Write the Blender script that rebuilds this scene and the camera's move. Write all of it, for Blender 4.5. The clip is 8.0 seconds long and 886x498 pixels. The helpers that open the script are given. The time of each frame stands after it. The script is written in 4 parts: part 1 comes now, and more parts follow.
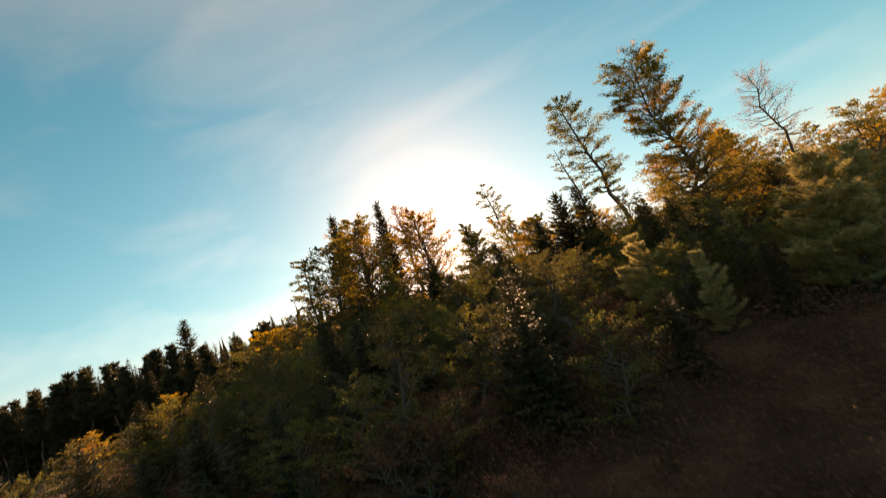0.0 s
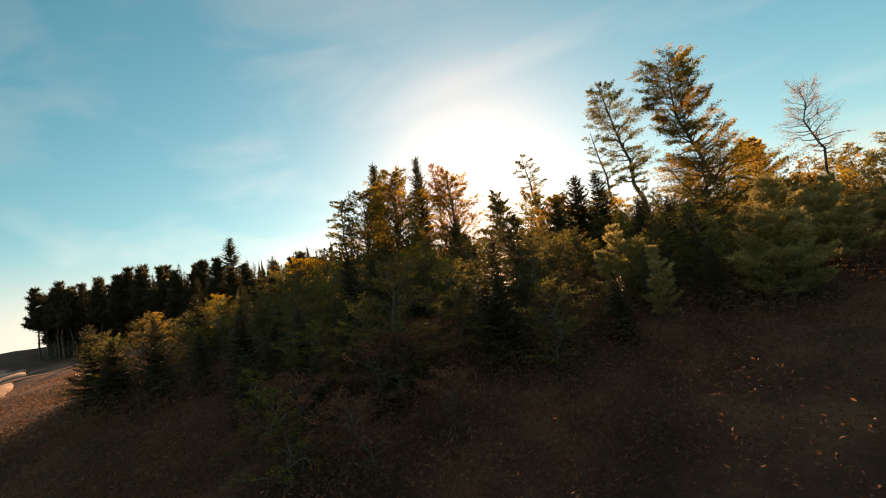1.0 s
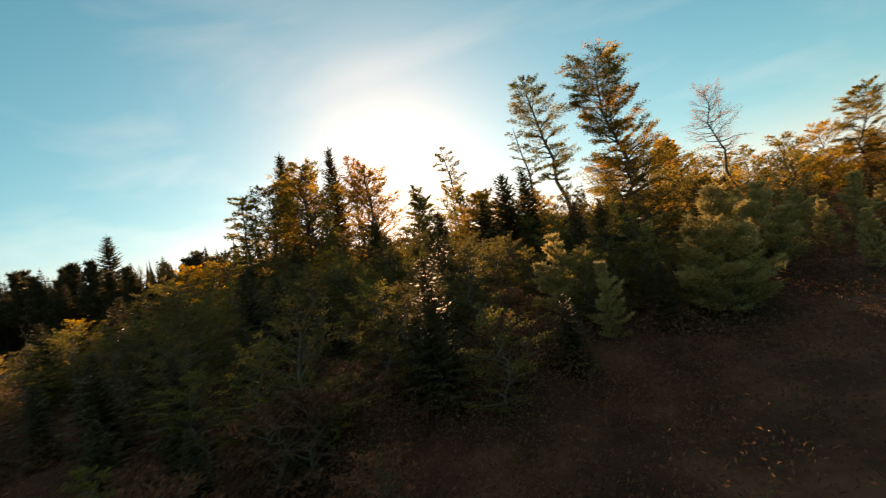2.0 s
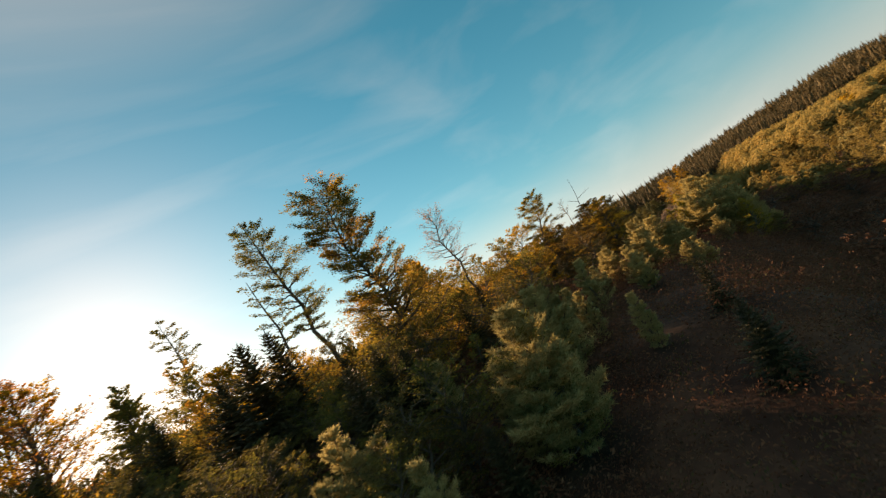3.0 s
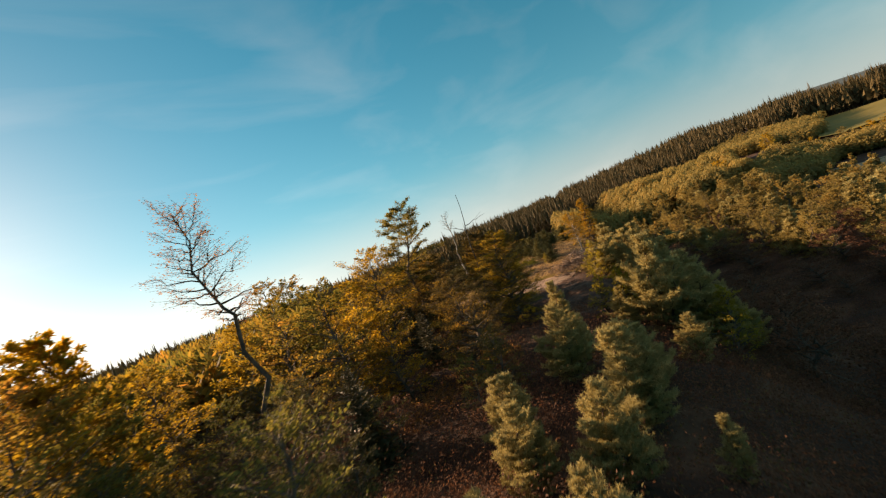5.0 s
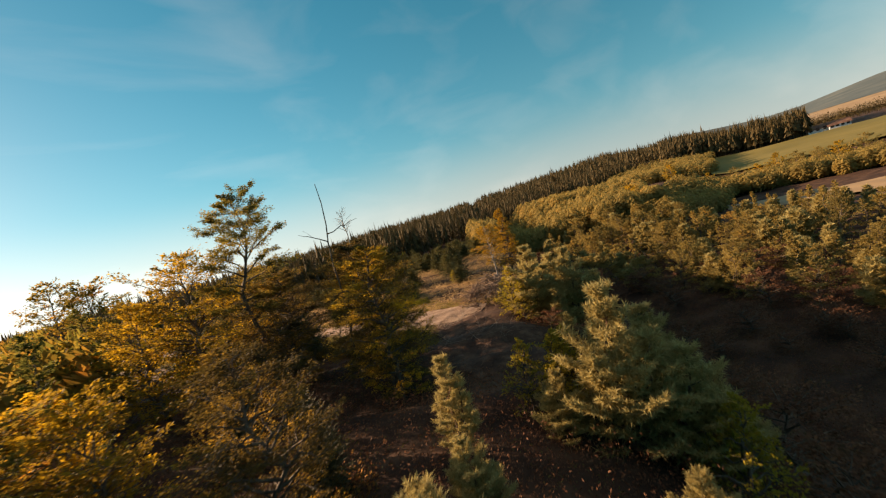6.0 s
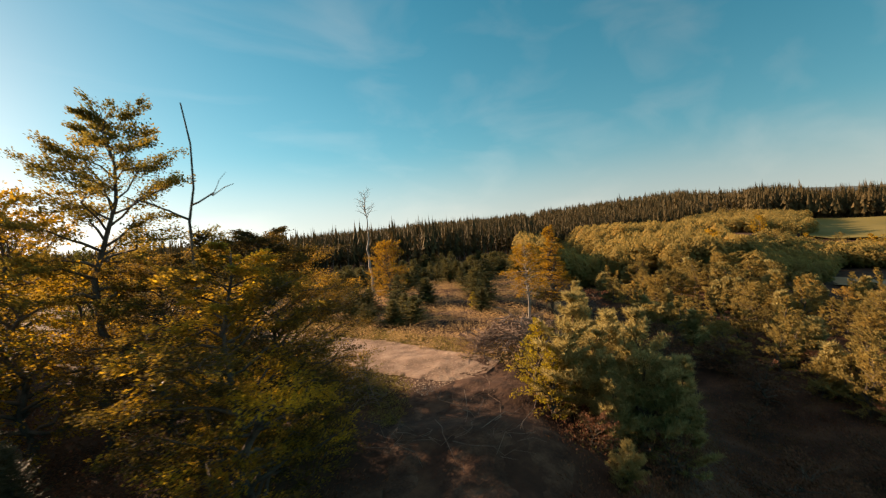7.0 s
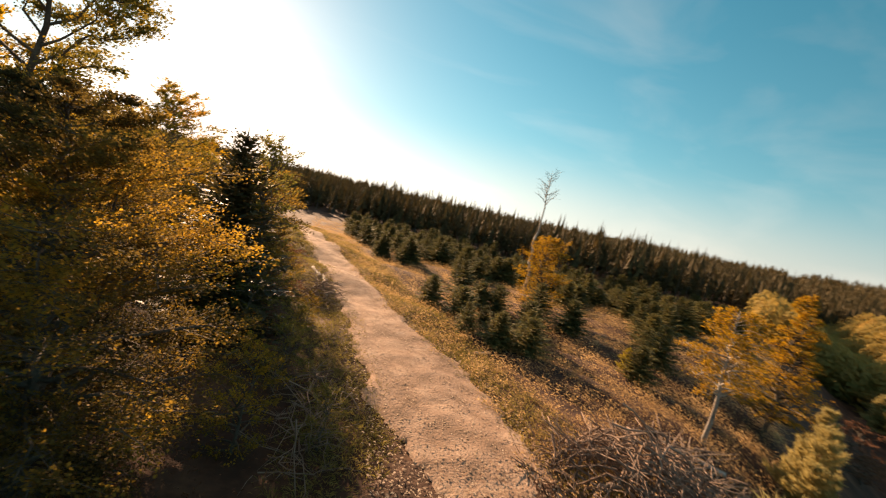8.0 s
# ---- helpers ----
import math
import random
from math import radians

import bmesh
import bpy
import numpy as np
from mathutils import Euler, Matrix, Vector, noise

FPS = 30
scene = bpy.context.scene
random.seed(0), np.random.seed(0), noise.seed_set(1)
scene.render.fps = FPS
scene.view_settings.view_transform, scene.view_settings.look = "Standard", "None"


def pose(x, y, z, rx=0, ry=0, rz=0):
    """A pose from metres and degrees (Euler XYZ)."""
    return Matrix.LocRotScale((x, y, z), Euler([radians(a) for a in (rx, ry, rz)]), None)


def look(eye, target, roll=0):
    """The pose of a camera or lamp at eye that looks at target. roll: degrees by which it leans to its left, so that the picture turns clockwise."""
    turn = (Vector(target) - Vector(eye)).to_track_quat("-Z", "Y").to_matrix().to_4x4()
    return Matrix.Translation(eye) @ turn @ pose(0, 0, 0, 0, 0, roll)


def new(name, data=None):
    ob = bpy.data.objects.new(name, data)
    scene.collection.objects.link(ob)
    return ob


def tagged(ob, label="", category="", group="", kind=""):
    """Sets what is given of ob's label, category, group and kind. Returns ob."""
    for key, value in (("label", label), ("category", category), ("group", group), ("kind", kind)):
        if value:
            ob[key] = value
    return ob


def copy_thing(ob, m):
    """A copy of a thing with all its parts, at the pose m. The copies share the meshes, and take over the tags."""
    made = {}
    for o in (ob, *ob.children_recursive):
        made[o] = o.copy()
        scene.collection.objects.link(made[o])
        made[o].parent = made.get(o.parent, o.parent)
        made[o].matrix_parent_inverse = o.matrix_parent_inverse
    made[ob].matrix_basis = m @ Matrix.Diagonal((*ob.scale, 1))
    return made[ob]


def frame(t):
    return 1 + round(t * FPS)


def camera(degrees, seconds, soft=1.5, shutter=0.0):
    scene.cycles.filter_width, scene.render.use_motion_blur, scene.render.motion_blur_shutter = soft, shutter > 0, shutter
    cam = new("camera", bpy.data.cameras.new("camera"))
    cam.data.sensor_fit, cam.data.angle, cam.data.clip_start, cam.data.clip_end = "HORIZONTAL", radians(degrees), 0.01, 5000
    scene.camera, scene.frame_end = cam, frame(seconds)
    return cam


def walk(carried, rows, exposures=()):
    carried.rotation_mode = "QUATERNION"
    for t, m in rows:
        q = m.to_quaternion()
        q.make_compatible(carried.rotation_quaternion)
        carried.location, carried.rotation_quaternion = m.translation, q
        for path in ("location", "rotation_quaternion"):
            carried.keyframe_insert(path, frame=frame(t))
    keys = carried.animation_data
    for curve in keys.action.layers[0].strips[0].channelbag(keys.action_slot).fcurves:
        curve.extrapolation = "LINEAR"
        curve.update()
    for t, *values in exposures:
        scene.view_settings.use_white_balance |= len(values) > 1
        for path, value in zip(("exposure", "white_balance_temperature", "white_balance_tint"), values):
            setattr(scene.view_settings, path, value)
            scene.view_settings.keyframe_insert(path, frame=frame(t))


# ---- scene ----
# camera and flight
cam = camera(91.2, 8.0, soft=1.15, shutter=0.16)
PATH = [
    (0.0, pose(-1.04, -2.01, 2.09, 99.71, 19.48, 17.15)),
    (0.2, pose(-0.53, -3.07, 1.81, 94.76, 18.18, 16.80)),
    (0.5, pose(0.31, -4.15, 1.42, 93.99, 11.46, 19.99)),
    (1.0, pose(0.85, -4.54, 1.37, 95.26, 9.61, 20.74)),
    (2.3, pose(-0.05, -0.88, 2.95, 90.23, 15.48, -0.31)),
    (2.5, pose(0.00, -0.00, 3.20, 89.33, 20.24, -9.31)),
    (2.7, pose(0.19, 1.06, 3.42, 93.54, 26.17, -15.27)),
    (3.0, pose(0.88, 2.66, 3.78, 98.65, 29.36, -21.38)),
    (3.5, pose(3.22, 5.54, 4.68, 94.76, 25.27, -29.28)),
    (4.0, pose(5.89, 8.02, 5.23, 91.99, 21.97, -34.83)),
    (5.3, pose(15.74, 16.68, 6.57, 89.08, 19.94, -41.77)),
    (5.5, pose(17.54, 17.75, 6.62, 88.07, 18.40, -44.55)),
    (6.0, pose(21.95, 20.65, 6.47, 86.39, 16.02, -50.53)),
    (6.5, pose(26.45, 23.35, 6.36, 86.87, 12.96, -48.64)),
    (7.0, pose(30.81, 25.71, 6.28, 87.82, 4.62, -43.42)),
    (7.5, pose(34.90, 28.60, 6.19, 87.52, -5.03, -36.65)),
    (7.7, pose(36.89, 29.61, 6.05, 86.82, -7.97, -28.86)),
    (7.8, pose(37.74, 30.06, 6.06, 86.29, -9.96, -24.34)),
    (8.0, pose(39.22, 30.86, 6.24, 84.59, -13.02, -15.02)),
]
walk(cam, PATH, [(0.0, 1.45, 12900, 40), (1.2, 1.45, 12900, 40), (2.4, 1.38, 12000, 36), (3.5, 1.1, 9100, 26), (5.5, 1.1, 9200, 26), (7.0, 1.15, 9300, 27), (7.5, 1.2, 9500, 28), (8.0, 1.32, 10300, 32)])

# ---- sky, sun ----
SUN_AZ, SUN_EL = -14.3, 16.9
world = bpy.data.worlds.new("sky")
scene.world = world
world.use_nodes = True
wn, wl = world.node_tree.nodes, world.node_tree.links
sky = wn.new("ShaderNodeTexSky")
sky.sky_type = "NISHITA"
sky.sun_disc = False
sky.sun_elevation, sky.sun_rotation = radians(SUN_EL), radians(SUN_AZ)
sky.altitude, sky.air_density, sky.dust_density, sky.ozone_density = 300, 1.0, 0.25, 3.0
# thin streaks of high cloud over a clear autumn sky
where = wn.new("ShaderNodeTexCoord")
stretch = wn.new("ShaderNodeMapping")
stretch.inputs["Scale"].default_value, stretch.inputs["Rotation"].default_value = (0.9, 4.5, 7.0), (0.2, 0.4, 0.7)
wl.new(where.outputs["Generated"], stretch.inputs["Vector"])
cloud = wn.new("ShaderNodeTexNoise")
cloud.inputs["Scale"].default_value, cloud.inputs["Detail"].default_value, cloud.inputs["Distortion"].default_value = 1.3, 6, 0.4
wl.new(stretch.outputs["Vector"], cloud.inputs["Vector"])
thin = wn.new("ShaderNodeMapRange")
for key, value in (("From Min", 0.48), ("From Max", 0.8), ("To Min", 0.0), ("To Max", 0.18)):
    thin.inputs[key].default_value = value
wl.new(cloud.outputs["Fac"], thin.inputs["Value"])
grade = wn.new("ShaderNodeHueSaturation")
grade.inputs["Hue"].default_value, grade.inputs["Saturation"].default_value = 0.468, 1.48
wl.new(sky.outputs["Color"], grade.inputs["Color"])
# clear air: the yellow band just over the horizon is lifted out, and the sky pales a little towards it
split = wn.new("ShaderNodeSeparateXYZ")
wl.new(where.outputs["Generated"], split.inputs["Vector"])
square = wn.new("ShaderNodeMath")
square.operation = "MULTIPLY_ADD"
wl.new(split.outputs["Z"], square.inputs[0])
wl.new(split.outputs["Z"], square.inputs[1])
square.inputs[2].default_value = 0.02
root = wn.new("ShaderNodeMath")
root.operation = "SQRT"
wl.new(square.outputs[0], root.inputs[0])
lifted = wn.new("ShaderNodeCombineXYZ")
wl.new(split.outputs["X"], lifted.inputs["X"])
wl.new(split.outputs["Y"], lifted.inputs["Y"])
wl.new(root.outputs[0], lifted.inputs["Z"])
wl.new(lifted.outputs["Vector"], sky.inputs["Vector"])
haze = wn.new("ShaderNodeMapRange")
haze.interpolation_type = "SMOOTHSTEP"
for key, value in (("From Min", -0.02), ("From Max", 0.2), ("To Min", 0.72), ("To Max", 1.38)):
    haze.inputs[key].default_value = value
wl.new(split.outputs["Z"], haze.inputs["Value"])
wl.new(haze.outputs["Result"], grade.inputs["Saturation"])
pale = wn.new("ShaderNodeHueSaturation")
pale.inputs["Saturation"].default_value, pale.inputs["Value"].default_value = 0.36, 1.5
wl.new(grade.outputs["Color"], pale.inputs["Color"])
# added fill: towards the unseen zenith the sky is paled to warm the shade
overhead_fill = wn.new("ShaderNodeMapRange")
overhead_fill.interpolation_type = "SMOOTHSTEP"
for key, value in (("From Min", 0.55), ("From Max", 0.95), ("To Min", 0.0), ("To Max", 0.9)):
    overhead_fill.inputs[key].default_value = value
wl.new(split.outputs["Z"], overhead_fill.inputs["Value"])
pale_share = wn.new("ShaderNodeMath")
pale_share.operation, pale_share.use_clamp = "ADD", True
wl.new(thin.outputs["Result"], pale_share.inputs[0])
wl.new(overhead_fill.outputs["Result"], pale_share.inputs[1])
pale_mix = wn.new("ShaderNodeMix")
pale_mix.data_type = "RGBA"
wl.new(pale_share.outputs[0], pale_mix.inputs["Factor"])
wl.new(grade.outputs["Color"], pale_mix.inputs["A"])
wl.new(pale.outputs["Color"], pale_mix.inputs["B"])
wl.new(pale_mix.outputs["Result"], wn["Background"].inputs["Color"])
wn["Background"].inputs["Strength"].default_value = 0.07

sun = new("sun", bpy.data.lights.new("sun", "SUN"))
sun.data.energy, sun.data.angle, sun.data.color = 5.0, radians(0.55), (1.0, 0.85, 0.65)
ca, sa = math.cos(radians(SUN_AZ)), math.sin(radians(SUN_AZ))
ce, se = math.cos(radians(SUN_EL)), math.sin(radians(SUN_EL))
sun.matrix_world = look((sa * ce * 100, ca * ce * 100, se * 100), (0, 0, 0))


# ---- materials ----
def material(name, colors, rough=0.8, scale=3.0, fine=30.0, bump=0.3, island=0.0, through_light=0.0, obj=0.0, noise_pull=0.5):
    """Base colours over two sizes of noise; island: spread over loose pieces; through_light: share of light that passes a leaf."""
    m = bpy.data.materials.new(name)
    m.use_nodes = True
    n, l = m.node_tree.nodes, m.node_tree.links
    b = n["Principled BSDF"]
    b.inputs["Roughness"].default_value = rough
    b.inputs["Specular IOR Level"].default_value = 0.25
    co = n.new("ShaderNodeTexCoord")
    geo = n.new("ShaderNodeNewGeometry")
    big = n.new("ShaderNodeTexNoise")
    big.inputs["Scale"].default_value, big.inputs["Detail"].default_value = scale, 4
    small = n.new("ShaderNodeTexNoise")
    small.inputs["Scale"].default_value, small.inputs["Detail"].default_value = fine, 7
    for t in (big, small):
        l.new(geo.outputs["Position"], t.inputs["Vector"])
    add = n.new("ShaderNodeMath")
    add.operation = "MULTIPLY_ADD"
    l.new(small.outputs["Fac"], add.inputs[0])
    add.inputs[1].default_value = 0.35
    l.new(big.outputs["Fac"], add.inputs[2])
    last = add.outputs[0]
    shift = n.new("ShaderNodeMapRange")
    shift.inputs["From Min"].default_value, shift.inputs["From Max"].default_value = 0.675 - noise_pull * 0.5, 0.675 + noise_pull * 0.5
    l.new(last, shift.inputs["Value"])
    last = shift.outputs["Result"]
    if island:
        mx = n.new("ShaderNodeMix")
        mx.inputs["Factor"].default_value = island
        l.new(last, mx.inputs["A"])
        l.new(geo.outputs["Random Per Island"], mx.inputs["B"])
        last = mx.outputs["Result"]
    if obj:
        inf = n.new("ShaderNodeObjectInfo")
        mx = n.new("ShaderNodeMix")
        mx.inputs["Factor"].default_value = obj
        l.new(last, mx.inputs["A"])
        l.new(inf.outputs["Random"], mx.inputs["B"])
        last = mx.outputs["Result"]
    ramp = n.new("ShaderNodeValToRGB")
    els = ramp.color_ramp.elements
    while len(els) < len(colors):
        els.new(0.5)
    for i, c in enumerate(colors):
        els[i].position, els[i].color = i / (len(colors) - 1), (*c, 1)
    l.new(last, ramp.inputs["Fac"])
    l.new(ramp.outputs["Color"], b.inputs["Base Color"])
    if bump:
        bp = n.new("ShaderNodeBump")
        bp.inputs["Strength"].default_value, bp.inputs["Distance"].default_value = bump, 0.05
        l.new(small.outputs["Fac"], bp.inputs["Height"])
        l.new(bp.outputs["Normal"], b.inputs["Normal"])
    if through_light:
        tr = n.new("ShaderNodeBsdfTranslucent")
        l.new(ramp.outputs["Color"], tr.inputs["Color"])
        ms = n.new("ShaderNodeMixShader")
        ms.inputs["Fac"].default_value = through_light
        l.new(b.outputs[0], ms.inputs[1])
        l.new(tr.outputs[0], ms.inputs[2])
        l.new(ms.outputs[0], n["Material Output"].inputs["Surface"])
    return m


BARK = material("bark", [(0.05, 0.04, 0.03), (0.11, 0.085, 0.065), (0.19, 0.15, 0.11)], 0.9, 2.0, 25, 0.6)
PINE_BARK = material("pine_bark", [(0.06, 0.045, 0.035), (0.16, 0.09, 0.055), (0.24, 0.15, 0.09)], 0.9, 2.0, 25, 0.6)
PALE_BARK = material("pale_bark", [(0.12, 0.10, 0.085), (0.30, 0.26, 0.22), (0.45, 0.41, 0.36)], 0.85, 1.5, 14, 0.4)
DEADWOOD = material("deadwood", [(0.11, 0.072, 0.055), (0.24, 0.165, 0.125), (0.37, 0.27, 0.21)], 0.9, 2.0, 25, 0.5, obj=0.4)
BEECH = material("beech_leaf", [(0.10, 0.10, 0.024), (0.2, 0.165, 0.032), (0.36, 0.21, 0.038), (0.6, 0.25, 0.05)], 0.75, 0.4, 3, 0, 0.32, 0.66, noise_pull=0.42)
GOLD = material("golden_leaf", [(0.12, 0.085, 0.018), (0.28, 0.17, 0.026), (0.56, 0.33, 0.03), (0.74, 0.42, 0.04)], 0.75, 0.55, 4, 0, 0.3, 0.58, noise_pull=0.42)
GREEN = material("green_leaf", [(0.06, 0.07, 0.02), (0.12, 0.125, 0.03), (0.22, 0.18, 0.042), (0.36, 0.23, 0.05)], 0.75, 0.4, 4, 0, 0.4, 0.5, noise_pull=0.5)
OLIVE = material("olive_leaf", [(0.05, 0.05, 0.018), (0.095, 0.085, 0.028), (0.15, 0.115, 0.036), (0.24, 0.15, 0.045)], 0.75, 0.4, 4, 0, 0.35, 0.4, noise_pull=0.5)
OAK = material("oak_leaf", [(0.09, 0.085, 0.024), (0.18, 0.15, 0.035), (0.32, 0.22, 0.042), (0.52, 0.31, 0.05)], 0.75, 0.5, 4, 0, 0.3, 0.6, noise_pull=0.42)
# gold clumps paint in sunlit sprays, on top of the yellowed leaves
PATCHY = material("sun_patched_beech_leaf", [(0.08, 0.06, 0.018), (0.17, 0.12, 0.027), (0.5, 0.3, 0.038), (0.85, 0.52, 0.05)], 0.75, 0.7, 4, 0, 0.14, 0.62, noise_pull=0.26)
# the dark tones hold crown shade in the colour as well as brown leaves
SPRAY = material("turning_shaded_beech_leaf", [(0.055, 0.042, 0.017), (0.1, 0.07, 0.022), (0.16, 0.105, 0.028), (0.34, 0.2, 0.036), (0.66, 0.37, 0.05)], 0.75, 0.5, 4, 0, 0.16, 0.55, noise_pull=0.36)
RUST = material("rust_leaf", [(0.16, 0.08, 0.03), (0.36, 0.16, 0.045), (0.5, 0.24, 0.075)], 0.55, 0.5, 4, 0, 0.45, 0.6)
LARCH = material("larch_needle", [(0.19, 0.115, 0.018), (0.4, 0.22, 0.022), (0.56, 0.28, 0.03)], 0.7, 0.6, 6, 0, 0.5, 0.5)
YELLOW_LARCH = material("yellow_larch_needle", [(0.16, 0.13, 0.022), (0.34, 0.26, 0.03), (0.5, 0.34, 0.035)], 0.6, 0.6, 6, 0, 0.5, 0.5)
PINE = material("pine_needle", [(0.22, 0.17, 0.065), (0.42, 0.335, 0.135), (0.58, 0.47, 0.2)], 0.7, 0.6, 6, 0, 0.5, 0.45)
SPRUCE = material("spruce_needle", [(0.035, 0.034, 0.017), (0.07, 0.062, 0.028), (0.12, 0.10, 0.042)], 0.6, 0.6, 6, 0, 0.5, 0.25)
YOUNG_SPRUCE = material("young_spruce_needle", [(0.07, 0.068, 0.027), (0.15, 0.135, 0.048), (0.28, 0.225, 0.08)], 0.7, 0.6, 6, 0, 0.5, 0.35, obj=0.2)
THICKET = material("thicket_leaf", [(0.13, 0.1, 0.038), (0.27, 0.2, 0.066), (0.4, 0.285, 0.088), (0.58, 0.32, 0.08)], 0.75, 0.12, 2, 0, 0.25, 0.52, obj=0.3)
WOODS = material("far_woods", [(0.045, 0.036, 0.018), (0.09, 0.066, 0.027), (0.16, 0.105, 0.04)], 0.8, 0.03, 0.6, 0, 0.5, 0.2)
BRACKEN = material("bracken", [(0.26, 0.165, 0.075), (0.54, 0.34, 0.16), (0.74, 0.5, 0.25)], 0.8, 0.35, 6, 0, 0.35, 0.55)
GRASS = material("grass", [(0.11, 0.1, 0.026), (0.26, 0.2, 0.055), (0.44, 0.31, 0.11)], 0.8, 0.3, 6, 0, 0.4, 0.45)
BRAMBLE = material("bramble_leaf", [(0.085, 0.036, 0.022), (0.17, 0.073, 0.04), (0.29, 0.135, 0.068)], 0.75, 0.5, 6, 0, 0.5, 0.38)
SOIL = material("soil", [(0.03, 0.014, 0.009), (0.068, 0.031, 0.019), (0.14, 0.07, 0.04)], 0.95, 0.5, 5, 0.7)
GRAVEL = material("gravel", [(0.19, 0.118, 0.08), (0.32, 0.205, 0.145), (0.46, 0.315, 0.23)], 0.95, 0.9, 14, 0.6, noise_pull=0.4)
MUD = material("mud", [(0.035, 0.016, 0.01), (0.075, 0.036, 0.022), (0.15, 0.082, 0.052)], 0.95, 1.6, 12, 1.0)
CHIPS = material("chips", [(0.2, 0.13, 0.09), (0.4, 0.28, 0.19), (0.6, 0.45, 0.33)], 0.9, 2, 20, 0, 0.8)
MEADOW = material("meadow", [(0.14, 0.115, 0.03), (0.2, 0.155, 0.038), (0.26, 0.195, 0.055)], 0.95, 0.02, 0.3, 0)
# the blue-grey of distant haze is put into this wood's base colour
HAZED_WOOD = material("hazed_wood", [(0.07, 0.095, 0.1), (0.1, 0.125, 0.125), (0.15, 0.165, 0.15)], 0.95, 0.01, 0.1, 0)
STUBBLE = material("stubble_field", [(0.26, 0.165, 0.095), (0.37, 0.245, 0.14), (0.45, 0.31, 0.185)], 0.95, 0.02, 0.3, 0)


# ---- land ----
def ramp01(a, b, v):
    u = np.clip((np.asarray(v, float) - a) / (b - a), 0, 1)
    return u * u * (3 - 2 * u)


def land(x, y):
    """Height of the ground: a level shelf with the track, a bank down to a hollow, hills round it."""
    x, y = np.asarray(x, float), np.asarray(y, float)
    d = (x - 10) * 0.59 - (y - 2) * 0.807
    r0, a0 = np.hypot(x - 22, y - 21), np.degrees(np.arctan2(x - 22, y - 21))
    lip = np.interp(x, [6, 14, 21, 32, 42], [-2.5, -6.5, -9.5, -9.8, -8.4])
    fall = np.clip((d - lip) / (8.0 - lip), 0, 1)
    g = -9.2 * fall * fall * (3 - 2 * fall)
    g += (3.4 * ramp01(76, 112, r0) + 3.0 * ramp01(115, 190, r0)) * ramp01(84, 76, a0) * ramp01(4, 18, d)
    g += (3.0 * ramp01(182, 206, r0) + 4.5 * ramp01(206, 400, r0)) * ramp01(76, 82, a0) * ramp01(18, 40, d)
    g += -4.0 * ramp01(22, -10, y) * ramp01(24, 0, x)
    e = (x - 45) * 0.55 + (y - 45) * 0.83
    g += -2.6 * ramp01(22, 60, e) * ramp01(2, -8, d)
    g += 1.2 * np.exp(-((x + 4) ** 2 + (y - 40) ** 2) / 300)
    g += 4.0 * ramp01(-80, -150, x)
    r = np.hypot(x - 35, y - 29)
    az = np.degrees(np.arctan2(x - 35, y - 29))
    g += np.interp(az, [-120, -20, 0, 12, 25, 40, 52, 64, 72, 80, 87, 120], [6, 8, 6, 0, 4, 12, 15, 25, 31, 18, -6, -14]) * ramp01(170, 850, r)
    g += np.interp(az, [-60, 60, 75, 81, 90, 97, 110, 140], [30, 40, 66, 92, 72, 128, 170, 60]) * ramp01(1400, 3400, r)
    w = ramp01(1.5, 12, np.hypot(x - 44, y - 46))
    g += (0.22 * np.sin(x * 0.55 + 1.3) * np.cos(y * 0.47) + 0.12 * np.sin(x * 1.3 + y * 0.9)) * w
    return g


def hz(x, y):
    return float(land(x, y))


# ---- mesh helpers ----
def mesh_of(name, verts, faces, mat, smooth=False):
    me = bpy.data.meshes.new(name)
    me.from_pydata([tuple(v) for v in np.asarray(verts, float).tolist()], [], [tuple(f) for f in faces])
    me.materials.append(mat)
    if smooth:
        me.shade_smooth()
    return me


def quads_mesh(name, v, mat):
    """Loose four-cornered leaves: v has the shape (n, 4, 3)."""
    n = len(v)
    me = bpy.data.meshes.new(name)
    me.vertices.add(4 * n)
    me.vertices.foreach_set("co", np.asarray(v, np.float32).ravel())
    me.loops.add(4 * n)
    me.loops.foreach_set("vertex_index", np.arange(4 * n, dtype=np.int32))
    me.polygons.add(n)
    me.polygons.foreach_set("loop_start", np.arange(0, 4 * n, 4, dtype=np.int32))
    me.update(calc_edges=True)
    me.materials.append(mat)
    return me


def tris_mesh(name, v, mat):
    """Loose triangles: v has the shape (n, 3, 3)."""
    n = len(v)
    me = bpy.data.meshes.new(name)
    me.vertices.add(3 * n)
    me.vertices.foreach_set("co", np.asarray(v, np.float32).ravel())
    me.loops.add(3 * n)
    me.loops.foreach_set("vertex_index", np.arange(3 * n, dtype=np.int32))
    me.polygons.add(n)
    me.polygons.foreach_set("loop_start", np.arange(0, 3 * n, 3, dtype=np.int32))
    me.update(calc_edges=True)
    me.materials.append(mat)
    return me


def unit(v):
    v = np.asarray(v, float)
    return v / np.maximum(np.linalg.norm(v, axis=-1, keepdims=True), 1e-9)


